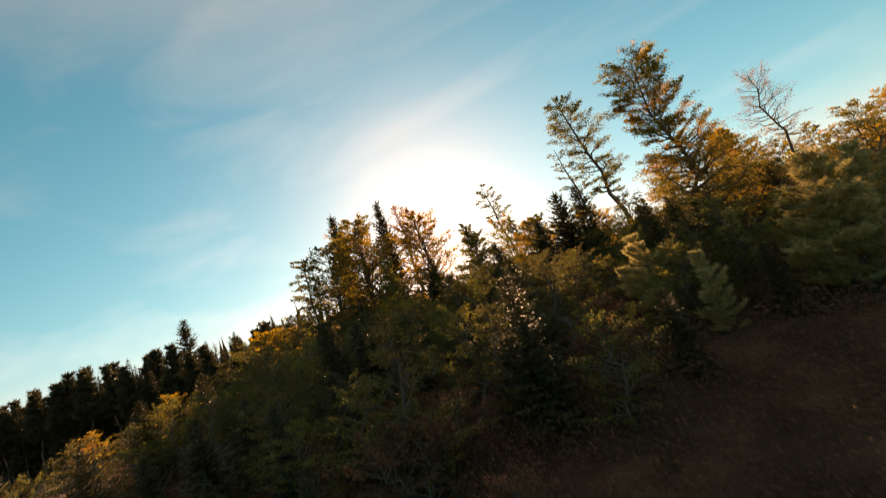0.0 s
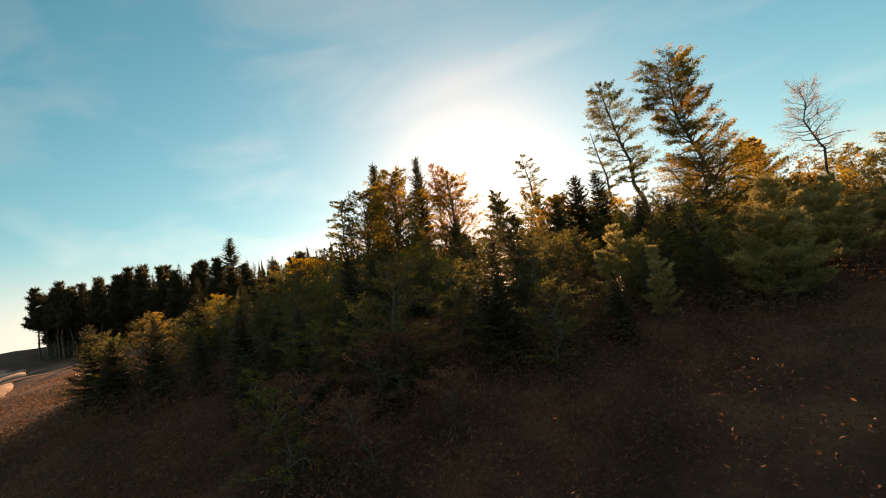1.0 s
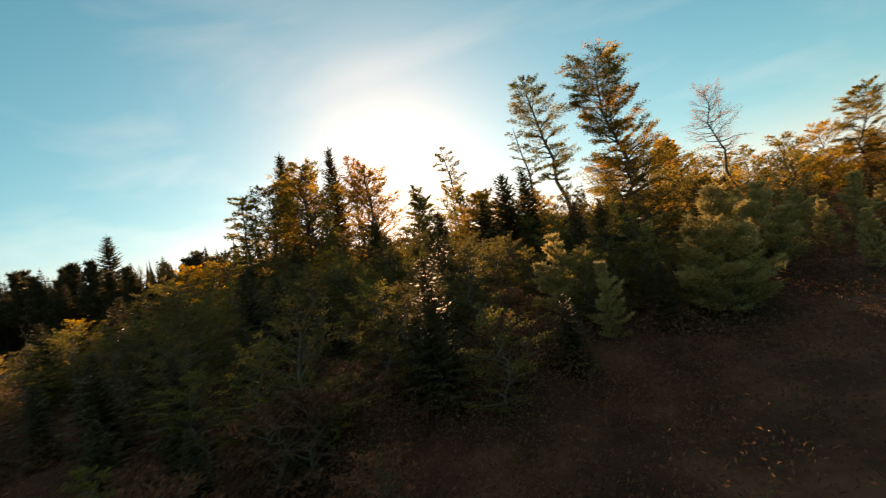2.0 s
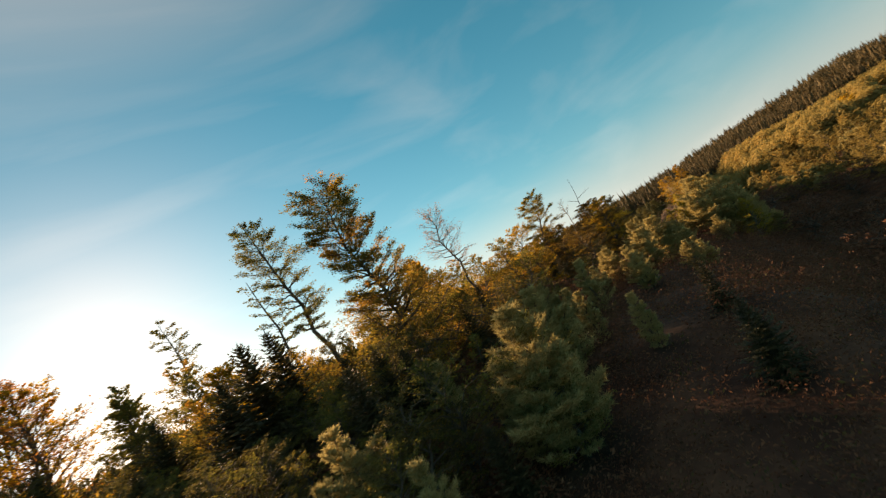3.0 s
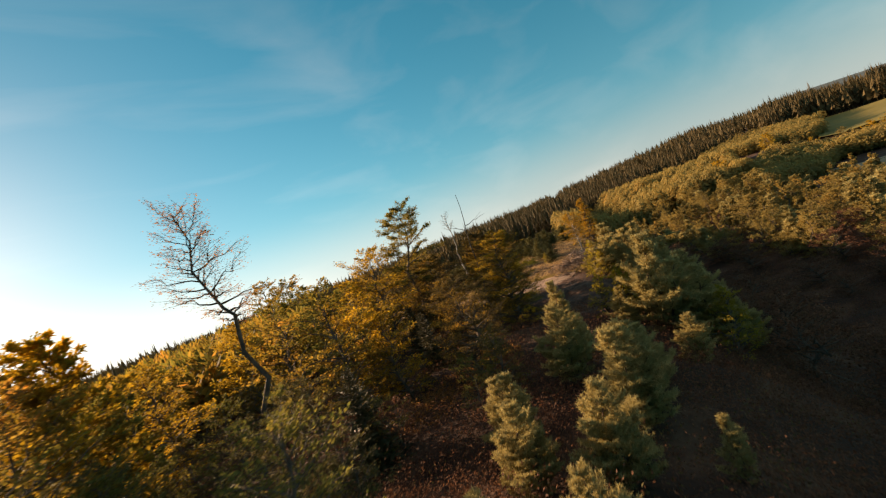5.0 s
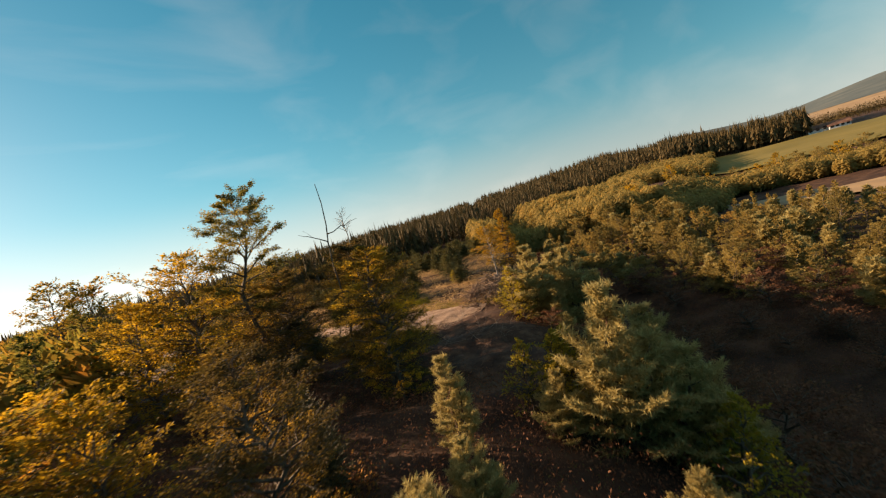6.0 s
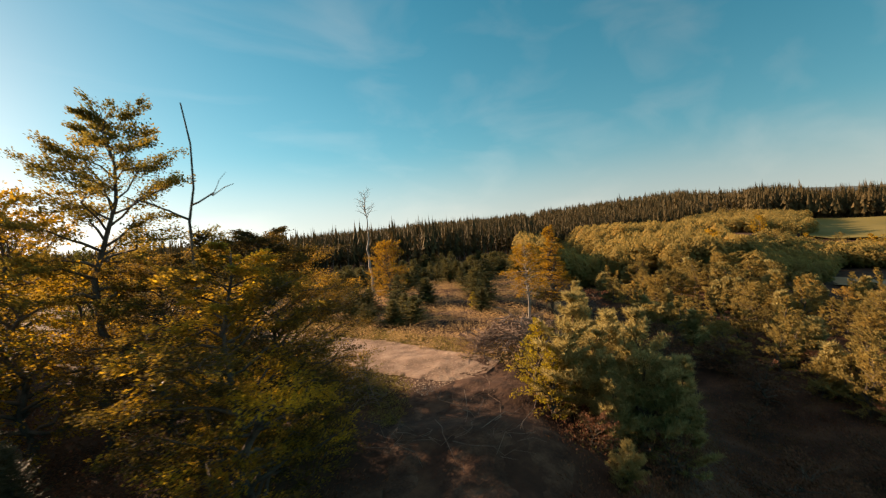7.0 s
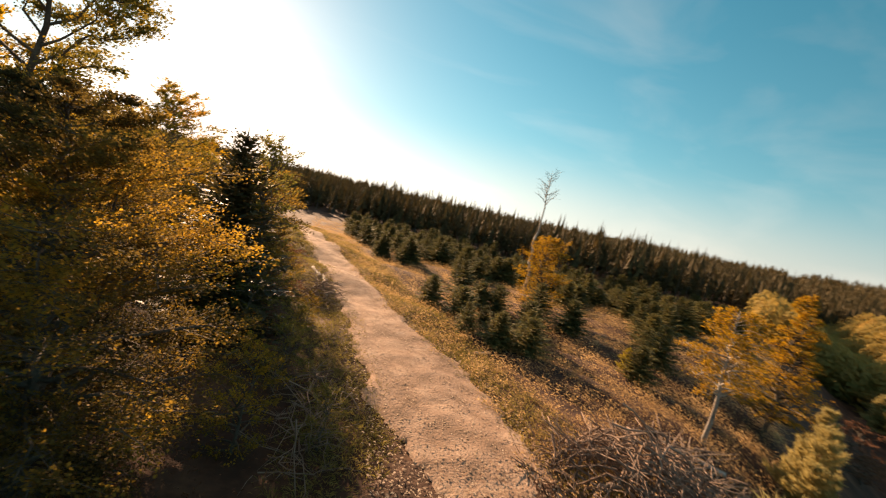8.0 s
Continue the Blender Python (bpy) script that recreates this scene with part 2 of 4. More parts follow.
class Tubes:
    """Tapered round stems along lines, gathered into one mesh."""

    def __init__(self):
        self.v, self.f = [], []

    def add(self, pts, r0, r1, sides=5):
        pts = np.asarray(pts, float)
        n = len(pts)
        tang = unit(np.gradient(pts, axis=0))
        ref = np.array([1.0, 0, 0]) if abs(tang[0][2]) > 0.6 else np.array([0, 0, 1.0])
        s = unit(np.cross(tang, ref))
        u = np.cross(s, tang)
        base = len(self.v)
        for i in range(n):
            r = r0 + (r1 - r0) * i / (n - 1)
            for k in range(sides):
                a = 2 * math.pi * k / sides
                self.v.append(pts[i] + r * (math.cos(a) * s[i] + math.sin(a) * u[i]))
        for i in range(n - 1):
            for k in range(sides):
                a, b = base + i * sides + k, base + i * sides + (k + 1) % sides
                self.f.append((a, b, b + sides, a + sides))
        self.f.append(tuple(base + (n - 1) * sides + k for k in range(sides)))

    def mesh(self, name, mat):
        return mesh_of(name, self.v, self.f, mat, True)


def part(name, data, parent, label=""):
    ob = new(name, data)
    ob.parent = parent
    return tagged(ob, label) if label else ob


def leaves(rng, p, d, size, flat=0.5, wide=0.3):
    """Folded leaves at the points p that point along d; flat: how level they lie."""
    n = len(p)
    d = unit(d + rng.normal(0, 0.45, (n, 3)))
    up = unit(np.array([0, 0, 1.0]) * flat + rng.normal(0, 0.5, (n, 3)))
    s = unit(np.cross(d, up))
    nn = np.cross(s, d)
    z = size * rng.uniform(0.6, 1.3, (n, 1))
    v = np.empty((n, 4, 3))
    v[:, 0] = p
    v[:, 1] = p + d * z * 0.5 + s * z * wide + nn * z * 0.1
    v[:, 2] = p + d * z - nn * z * 0.08
    v[:, 3] = p + d * z * 0.5 - s * z * wide + nn * z * 0.1
    return v


def bend(a, b, rng, wob, n=6, sag=0.0):
    """A crooked line from a to b."""
    t = np.linspace(0, 1, n)[:, None]
    p = np.asarray(a) * (1 - t) + np.asarray(b) * t
    w = rng.normal(0, wob, (n, 3)) * np.sin(t * math.pi)
    w[:, 2] -= (sag * np.sin(t * math.pi))[:, 0]
    return p + w


def thing(name, label, category, group=""):
    return tagged(new(name), label, category, group)


# ---- trees: each function returns an Empty at the tree's foot, with trunk and crown under it ----
def broadleaf(name, label, seed, h, spread, crown0, mat, bark=None, top=(0, 0), limbs=26, twigs=7, per=16, leaf=0.16,
              shape="round", flat=0.7, rise=0.5, trunk_r=None, density=1.0, group="", wob=0.25, hang=0.0, fan=0.45, twig_wood=True):
    rng = np.random.default_rng(seed)
    bark = bark or BARK
    ob = thing(name, label, "tree", group)
    tb = Tubes()
    r0 = trunk_r or h * 0.014 + 0.03
    stem = bend((0, 0, -0.3), (top[0], top[1], h), rng, wob, 10)
    tb.add(stem, r0, r0 * 0.12, 7)
    L = []
    zs = stem[:, 2]
    for i in range(limbs):
        t = crown0 + (0.98 - crown0) * ((i + rng.uniform(0, 1)) / limbs)
        k = (t - crown0) / (1 - crown0)
        if shape == "round":
            w = math.sin(math.pi * (0.18 + 0.78 * k)) ** 0.7
        elif shape == "cone":
            w = (1 - k) ** 0.8 + 0.08
        elif shape == "tuft":
            w = 0.35 + 0.65 * math.sin(math.pi * min(1, k * 1.05)) ** 0.6
        else:
            w = (1 - 0.75 * k) * (0.75 + 0.25 * math.sin(9 * k))
        ln = spread * w * rng.uniform(0.65, 1.15)
        az = i * 2.39996 + rng.uniform(-0.5, 0.5)
        zz = h * t
        base = np.array([np.interp(zz, zs, stem[:, 0]), np.interp(zz, zs, stem[:, 1]), zz])
        el = rise * (0.35 + 1.2 * k) + rng.uniform(-0.3, 0.3)
        d = np.array([math.cos(az) * math.cos(el), math.sin(az) * math.cos(el), math.sin(el)])
        end = base + d * ln
        limb = bend(base, end, rng, 0.06 * ln, 6, -0.08 * ln + hang * ln)
        rl = r0 * (1 - t) * 0.55 + 0.012
        if twig_wood:
            tb.add(limb, rl, 0.006, 4)
        else:
            tb.add(limb[[0, 2, 5]], rl, 0.006, 3)
        side = unit(np.cross(d, (0, 0, 1.0)))
        m = max(2, int(twigs * (0.5 + 0.5 * ln / spread)))
        for j in range(m):
            q = 0.22 + 0.78 * (j + rng.uniform(0, 0.8)) / m
            a = np.array([np.interp(q, np.linspace(0, 1, 6), limb[:, c]) for c in range(3)])
            sg = 1 if j % 2 else -1
            td = unit(d * 0.7 + side * sg * rng.uniform(0.3, 1.1) + np.array([0, 0, rng.uniform(-0.25, 0.35) - hang]))
            tl = ln * fan * rng.uniform(0.6, 1.2) * (1.1 - 0.5 * q)
            tw = bend(a, a + td * tl, rng, 0.05 * tl, 4)
            if twig_wood:
                tb.add(tw[::3] if tl < 0.8 else tw[[0, 2, 3]], 0.005 + 0.0018 * ln, 0.0025, 3)
            nl = int(per * density * rng.uniform(0.5, 1.4))
            if nl:
                u = rng.uniform(0.1, 1.05, nl)
                lp = np.stack([np.interp(u, np.linspace(0, 1, 4), tw[:, c]) for c in range(3)], 1)
                sp = 0.11 * tl + 0.025
                off = rng.normal(0, 1, (nl, 3)) * np.array([sp, sp, sp * (1.1 - 0.7 * flat)])
                L.append(leaves(rng, lp + off, np.tile(td, (nl, 1)), leaf, flat))
    part("trunk", tb.mesh("trunk", bark), ob)
    if L:
        part("crown", quads_mesh("crown", np.concatenate(L), mat), ob)
    return ob


def needle_tufts(rng, p, d, length, count, width):
    """Tufts of thin needles that stand off the shoots at p, pointing along d."""
    n = len(p)
    p = np.repeat(p, count, 0)
    d = np.repeat(d, count, 0)
    q = unit(d * 0.75 + rng.normal(0, 0.55, (n * count, 3)))
    s = unit(np.cross(q, rng.normal(0, 1, (n * count, 3))))
    z = length * rng.uniform(0.6, 1.2, (n * count, 1))
    a = p + d * rng.uniform(-0.4, 0.4, (n * count, 1)) * length
    v = np.empty((n * count, 3, 3))
    v[:, 0], v[:, 1], v[:, 2] = a - s * width, a + s * width, a + q * z
    return v


def pine(name, label, seed, h, spread, mat=None, top=(0, 0), whorl=0.42, tuft=0.2, count=15, width=0.016, crown0=0.06, group="", rise=0.65, bark=None, arms=5, leaders=3):
    rng = np.random.default_rng(seed)
    mat = mat or PINE
    ob = thing(name, label, "tree", group)
    tb = Tubes()
    r0 = h * 0.013 + 0.025
    V = []
    main = bend((0, 0, -0.3), (top[0], top[1], h), rng, 0.06 * h ** 0.5, 8)
    stems = [(main, 1.0, r0)]
    for i in range(leaders):
        a = rng.uniform(0, 6.28) if i == 0 else a + 2.2 + rng.uniform(-0.4, 0.4)
        k, q = int(rng.integers(1, 4)), rng.uniform(0.55, 0.85)
        out = spread * rng.uniform(0.35, 0.6)
        end = np.array([math.cos(a) * out + top[0] * q, math.sin(a) * out + top[1] * q, h * q])
        stems.append((bend(main[k], end, rng, 0.08, 8), 0.55, r0 * 0.6))
    for stem, share, thick in stems:
        tb.add(stem, thick, 0.012, 6)
        z0, z1 = stem[0][2], stem[-1][2]
        zz = max(h * crown0, z0 + 0.15)
        while zz < z1 - 0.015 * h:
            k = (zz - max(z0, 0)) / (z1 - max(z0, 0))
            base = np.array([np.interp(zz, stem[:, 2], stem[:, 0]), np.interp(zz, stem[:, 2], stem[:, 1]), zz])
            a0 = rng.uniform(0, 6.28)
            for i in range(arms):
                az = a0 + i * 6.283 / arms + rng.uniform(-0.45, 0.45)
                ln = spread * share * ((1 - k) ** 0.75 * 0.9 + 0.13) * rng.uniform(0.45, 1.25) * min(1, 0.55 + 2.5 * k)
                el = rise * (0.5 + 0.9 * k) + rng.uniform(-0.2, 0.25)
                d = np.array([math.cos(az) * math.cos(el), math.sin(az) * math.cos(el), math.sin(el)])
                br = bend(base, base + d * ln, rng, 0.03 * ln, 5, 0.10 * ln)
                tb.add(br, 0.008 + 0.012 * ln, 0.005, 3)
                side = unit(np.cross(d, (0, 0, 1.0)))
                shoots, dirs = [], []
                m = max(3, int(ln / 0.17))
                for j in range(m):
                    q = 0.3 + 0.7 * (j + 0.8) / m
                    c = np.array([np.interp(q, np.linspace(0, 1, 5), br[:, e]) for e in range(3)])
                    shoots.append(c)
                    dirs.append(d + np.array([0, 0, 0.6]))
                    for sg in (-1, 1):
                        tl = ln * 0.42 * (1.15 - q) * rng.uniform(0.7, 1.2) + 0.08
                        for g in range(1 + int(tl / 0.2)):
                            e = (g + 1) / (1 + int(tl / 0.2))
                            dd = unit(d * 0.7 + side * sg * 0.8 + np.array([0, 0, 0.35]))
                            shoots.append(c + dd * tl * e)
                            dirs.append(dd + np.array([0, 0, 0.6]))
                V.append(needle_tufts(rng, np.array(shoots), unit(np.array(dirs)), tuft, count, width))
            zz += whorl * rng.uniform(0.7, 1.3)
        tip = np.array([stem[-1] - (0, 0, 0.05 * i) for i in range(5)])
        V.append(needle_tufts(rng, tip, np.tile([0, 0, 1.0], (5, 1)), tuft * 1.2, count, width))
    part("trunk", tb.mesh("trunk", bark or PINE_BARK), ob)
    part("crown", tris_mesh("crown", np.concatenate(V), mat), ob)
    return ob


def spruce(name, label, seed, h, spread, mat=None, top=(0, 0), crown0=0.03, whorl=0.3, arms=8, blades=9, group="", droop=0.25, bark=None):
    """Drooping fronds set with short flat sprays in a cone."""
    rng = np.random.default_rng(seed)
    ob = thing(name, label, "tree", group)
    tb = Tubes()
    stem = bend((0, 0, -0.3), (top[0], top[1], h), rng, 0.03 * h ** 0.5, 6)
    tb.add(stem, h * 0.012 + 0.02, 0.01, 6)
    V = []
    zz = h * crown0 + 0.1
    while zz < h * 0.97:
        k = zz / h
        base = np.array([np.interp(zz, stem[:, 2], stem[:, 0]), np.interp(zz, stem[:, 2], stem[:, 1]), zz])
        a0 = rng.uniform(0, 6.28)
        for i in range(arms):
            az = a0 + i * 6.283 / arms + rng.uniform(-0.25, 0.25)
            ln = spread * ((1 - k) ** 0.8 + 0.09) * rng.uniform(0.6, 1.15)
            el = -droop + 0.9 * k + rng.uniform(-0.12, 0.12)
            d = np.array([math.cos(az) * math.cos(el), math.sin(az) * math.cos(el), math.sin(el)])
            side = unit(np.cross(d, (0, 0, 1.0)))
            m = max(4, int(blades * (0.4 + 0.6 * ln / spread)))
            q = (np.arange(m) + rng.uniform(0, 1, m)) / m
            c = base + d * (q[:, None] * ln) + np.array([0, 0, 1.0]) * (0.12 * ln * q[:, None] ** 2)
            for sg in (-1, 1):
                tl = (0.42 * ln * (1.05 - q * 0.8) + 0.05)[:, None] * rng.uniform(0.6, 1.2, (m, 1))
                dd = unit(d * 0.8 + side * sg * 0.9 + rng.normal(0, 0.18, (m, 3)) + np.array([0, 0, -0.12]))
                w = unit(np.cross(dd, rng.normal(0, 0.5, (m, 3)) + np.array([0, 0, 1.0])))
                v = np.empty((m, 3, 3))
                wd = 0.16 * tl + 0.02
                v[:, 0], v[:, 1], v[:, 2] = c - w * wd, c + w * wd, c + dd * tl
                V.append(v)
            tipv = np.empty((1, 3, 3))
            e = base + d * ln * 0.7
            tipv[:, 0], tipv[:, 1], tipv[:, 2] = e - side * 0.06 * ln, e + side * 0.06 * ln, base + d * ln * 1.08 + np.array([0, 0, 0.12 * ln])
            V.append(tipv)
        zz += whorl * rng.uniform(0.8, 1.2) * (1.15 - 0.6 * k)
    v = np.empty((4, 3, 3))
    for i in range(4):
        a = i * 1.57
        s = np.array([math.cos(a), math.sin(a), 0]) * 0.06
        c = np.array([top[0], top[1], h])
        v[i] = (c - s - (0, 0, 0.4), c + s - (0, 0, 0.4), c + (0, 0, 0.25))
    V.append(v)
    part("trunk", tb.mesh("trunk", bark or BARK), ob)
    part("crown", tris_mesh("crown", np.concatenate(V), mat or SPRUCE), ob)
    return ob


def put(ob, x, y, turn=0.0, scale=1.0, z=None, wide=1.0):
    ob.location = (x, y, hz(x, y) - 0.05 if z is None else z)
    ob.rotation_euler = (0, 0, turn)
    ob.scale = (scale * wide, scale * wide, scale)
    return ob


def again(ob, x, y, turn, scale, dz=-0.05, wide=1.0):
    c = copy_thing(ob, Matrix.LocRotScale((x, y, hz(x, y) + dz), Euler((0, 0, turn)), None))
    c.scale = (scale * wide, scale * wide, scale)
    return c


# ---- ground: one sheet to the horizon, finer where the flight passes ----
def ground_sheet():
    n = 300
    u = np.linspace(-1, 1, n)
    s = 60 * u + 30 * u ** 3 + 4400 * np.sign(u) * np.abs(u) ** 7
    gx, gy = np.meshgrid(35 + s, 35 + s, indexing="ij")
    z = land(gx, gy)
    v = np.stack([gx.ravel(), gy.ravel(), z.ravel()], 1)
    i, j = np.meshgrid(np.arange(n - 1), np.arange(n - 1), indexing="ij")
    a = (i * n + j).ravel()
    f = np.stack([a, a + n, a + n + 1, a + 1], 1)
    ob = new("ground", mesh_of("ground", v, f.tolist(), SOIL, True))
    return tagged(ob, "brown heath and forest floor with dry grass", "ground", kind="structure")


ground = ground_sheet()


def strip(name, line, widths, mat, lift, across=8, rut=0.0, steps=90, lump=0.03):
    """A surface laid along a line on the ground, with a ragged edge and wheel ruts."""
    rng = np.random.default_rng(5)
    line = np.asarray(line, float)
    t = np.linspace(0, len(line) - 1, steps)
    k = np.arange(len(line))
    p = np.stack([np.interp(t, k, line[:, 0]), np.interp(t, k, line[:, 1])], 1)
    for _ in range(steps // 15):
        p[1:-1] = (p[:-2] + p[2:] + 2 * p[1:-1]) / 4
    w = np.interp(t, k, widths)
    d = unit(np.gradient(p, axis=0))
    s = np.stack([d[:, 1], -d[:, 0]], 1)
    v = []
    for i in range(steps):
        el, er = [0.5 * noise.noise((p[i][0] * 0.9, p[i][1] * 0.9, k9)) + rng.normal(0, 0.05) for k9 in (3.0, 9.0)]
        for c in range(across + 1):
            q = 2 * c / across - 1
            off = q * w[i] / 2 + (el if c == 0 else er if c == across else 0)
            x, y = p[i] + s[i] * off
            z = hz(x, y) + lift + lump * (noise.noise((x * 1.3, y * 1.3, 0.0)) + 0.6 * noise.noise((x * 4.1, y * 4.1, 2.0)) + 0.3 * noise.noise((x * 9.0, y * 9.0, 5.0))) * (1 - q * q) - (0.09 if c in (0, across) else 0) - 0.012 * max(0, 8 - i * 90 / steps) - rut * math.exp(-((abs(q + 0.12 * noise.noise((x * 0.5, y * 0.5, 7.0))) - 0.5) / 0.18) ** 2)
            v.append((x, y, z))
    f = []
    for i in range(steps - 1):
        for c in range(across):
            a = i * (across + 1) + c
            f.append((a, a + 1, a + across + 2, a + across + 1))
    return new(name, mesh_of(name, v, f, mat, True))


track = strip("track", [(44.9, 38.4), (44.4, 40.6), (44.0, 42.8), (43.85, 44.5), (43.6, 47), (42.95, 51), (42.3, 56), (41.7, 61.5), (40.7, 69), (39.4, 78), (37.7, 90), (35.8, 99), (32, 115)],
              [2.6, 3.6, 4.2, 4.4, 4.2, 3.3, 2.9, 2.8, 2.7, 2.7, 2.6, 2.6, 2.6], GRAVEL, 0.13, 18, 0.035, 240, 0.04)
mud = strip("rutted_track", [(35.5, 29.8), (37.5, 32.3), (40.0, 34.8), (42.6, 37.3), (45.0, 39.6), (46.2, 41.4)], [2.4, 4.6, 5.6, 5.4, 5.0, 3.2], MUD, 0.05, 24, 0.09, 130, 0.09)
tagged(mud, "dark muddy track with deep wheel ruts", "track", kind="structure")
tagged(track, "pale pinkish gravel forest track with wheel marks", "track", kind="structure")
side_track = strip("path", [(-30, 6), (-51, 19), (-70, 28), (-93, 36), (-130, 40)], [2.5, 2.5, 2.5, 2.5, 2.5], GRAVEL, 0.06, 6)
tagged(side_track, "pale dirt path below the spruce wood", "track", kind="structure")


# ---- single trees that stand out ----
def bank(x, y):
    """How far below the lip of the bank a place lies."""
    return (x - 10) * 0.59 - (y - 2) * 0.807


def lean_tree(maker, name, label, seed, base, tip, **kw):
    """A tree from its foot to its tip, which may lean."""
    z = hz(*base)
    ob = maker(name, label, seed, tip[2] - z, top=(tip[0] - base[0], tip[1] - base[1]), **kw)
    return put(ob, base[0], base[1])


lean_tree(broadleaf, "beech_tree", "tall beech with green and copper leaves on a slope", 11, (7.9, 25.2), (6.2, 22.6, 11.8),
          spread=6.0, crown0=0.06, mat=BEECH, limbs=116, twigs=13, per=74, leaf=0.09, shape="open", rise=0.4, flat=0.45, hang=0.06, wob=0.4)
lean_tree(broadleaf, "slender_tree", "tall slender leaning tree with thin green crown", 12, (5.5, 34.5), (3.0, 32.2, 15.4),
          spread=2.2, crown0=0.42, mat=GREEN, limbs=50, twigs=9, per=46, leaf=0.11, shape="tuft", rise=0.35, flat=0.4, fan=0.55, wob=0.1)
lean_tree(broadleaf, "slim_pine", "thin leaning pine stem with small tufted crown", 13, (3.3, 38.0), (1.8, 35.8, 12.8),
          spread=1.3, crown0=0.5, mat=GREEN, limbs=22, twigs=6, per=14, leaf=0.15, shape="tuft", rise=0.3, wob=0.1)
lean_tree(broadleaf, "far_pine", "tall thin pine with a tufted top", 14, (-5.6, 64.5), (-8.0, 61.7, 19.2),
          spread=2.3, crown0=0.62, mat=GREEN, limbs=24, twigs=7, per=20, leaf=0.22, shape="tuft", rise=0.3, wob=0.12)
lean_tree(broadleaf, "birch_tree", "nearly bare birch with fine drooping twigs", 15, (18.3, 37.0), (16.7, 35.1, 11.9),
          spread=2.0, crown0=0.55, mat=RUST, bark=BARK, limbs=40, twigs=12, per=12, leaf=0.075, shape="tuft", rise=0.6, hang=0.12, fan=0.6, trunk_r=0.17, wob=0.3)
lean_tree(broadleaf, "slim_tree", "slim dark green tree with tufted branches beside beeches", 16, (-22.6, 32.0), (-21.6, 31.1, 11.6),
          spread=1.5, crown0=0.3, mat=GREEN, limbs=44, twigs=7, per=26, leaf=0.17, shape="tuft", rise=0.3, wob=0.1)
for seed, base, tip, wide, mat, label in [(35, (-17.8, 35.2), (-17.0, 33.6, 13.4), 3.6, BEECH, "tall copper beech against the low sun"),
                                          (36, (-20.4, 33.2), (-19.7, 32.3, 11.8), 3.2, BEECH, "round copper and green beech on the slope"),
                                          (37, (-12.6, 37.0), (-12.0, 35.6, 12.0), 3.3, GOLD, "golden beech crown in backlight"),
                                          (38, (-8.0, 37.4), (-7.7, 36.7, 8.7), 2.4, GREEN, "round green birch in backlight"),
                                          (39, (-2.4, 38.0), (-2.3, 37.4, 8.0), 2.3, GOLD, "golden tree behind dark spruces"),
                                          (49, (12.0, 32.2), (11.7, 31.2, 8.0), 1.7, GOLD, "slender golden tree between beech and birch")]:
    lean_tree(broadleaf, "slope_beech", label, seed, base, tip, spread=wide, crown0=0.12, mat=mat, limbs=60, twigs=9, per=26, leaf=0.17, shape="round", rise=0.5)
lean_tree(spruce, "fir_tree", "tall slim dark fir rising from beech crowns", 17, (-24.4, 44.0), (-22.6, 40.9, 17.7), spread=3.6, whorl=0.36, crown0=0.2, blades=15)
lean_tree(spruce, "fir_tree", "tall thin fir with pointed tip in backlight", 18, (-18.4, 41.2), (-16.2, 38.8, 16.3), spread=3.0, whorl=0.36, crown0=0.3, blades=15)
lean_tree(spruce, "large_fir", "large dark fir with layered branches before a wood", 19, (-62.5, 56.2), (-61.3, 55.7, 17.4), spread=4.4, whorl=0.6, arms=10, blades=16, crown0=0.18)
lean_tree(broadleaf, "oak_tree", "tall oak with airy green and yellow crown", 20, (32.1, 43.6), (32.7, 42.8, 10.6),
          spread=2.8, crown0=0.42, mat=OAK, limbs=34, twigs=13, per=95, leaf=0.085, shape="round", rise=0.4, flat=0.5, fan=0.4, wob=0.35)
lean_tree(broadleaf, "golden_beech", "golden orange beech with dense leaves", 21, (30.2, 45.0), (30.1, 44.7, 8.2),
          spread=3.3, crown0=0.06, mat=GOLD, limbs=64, twigs=10, per=30, leaf=0.12, shape="round", rise=0.35, flat=0.6)
lean_tree(broadleaf, "bushy_beech", "bushy beech with golden and olive leaves beside the clearing", 22, (33.5, 34.8), (33.6, 34.7, 6.3),
          spread=2.1, crown0=0.03, mat=PATCHY, limbs=76, twigs=11, per=84, leaf=0.066, shape="round", rise=0.25, flat=0.8)
lean_tree(broadleaf, "bushy_beech", "broad brown and orange beech at the end of the track", 33, (35.6, 38.5), (35.5, 38.4, 6.7),
          spread=2.5, crown0=0.03, mat=SPRAY, limbs=112, twigs=12, per=110, leaf=0.056, shape="round", rise=0.25, flat=0.75)
lean_tree(broadleaf, "bushy_beech", "low olive and golden beech above a fern patch", 56, (25.8, 31.0), (25.8, 31.0, 4.9),
          spread=2.0, crown0=0.03, mat=SPRAY, limbs=64, twigs=10, per=60, leaf=0.06, shape="round", rise=0.3, flat=0.7)
lean_tree(broadleaf, "roadside_beech", "orange and olive beech beside the gravel track", 27, (33.7, 42.6), (33.8, 42.6, 6.1),
          spread=2.7, crown0=0.05, mat=SPRAY, limbs=90, twigs=11, per=70, leaf=0.06, shape="round", rise=0.25, flat=0.6)
lean_tree(broadleaf, "roadside_beech", "golden beech with dark inner branches beside the gravel track", 29, (36.0, 51.6), (36.1, 51.5, 6.1),
          spread=2.3, crown0=0.05, mat=SPRAY, limbs=70, twigs=10, per=24, leaf=0.12, shape="round", rise=0.3, flat=0.7)
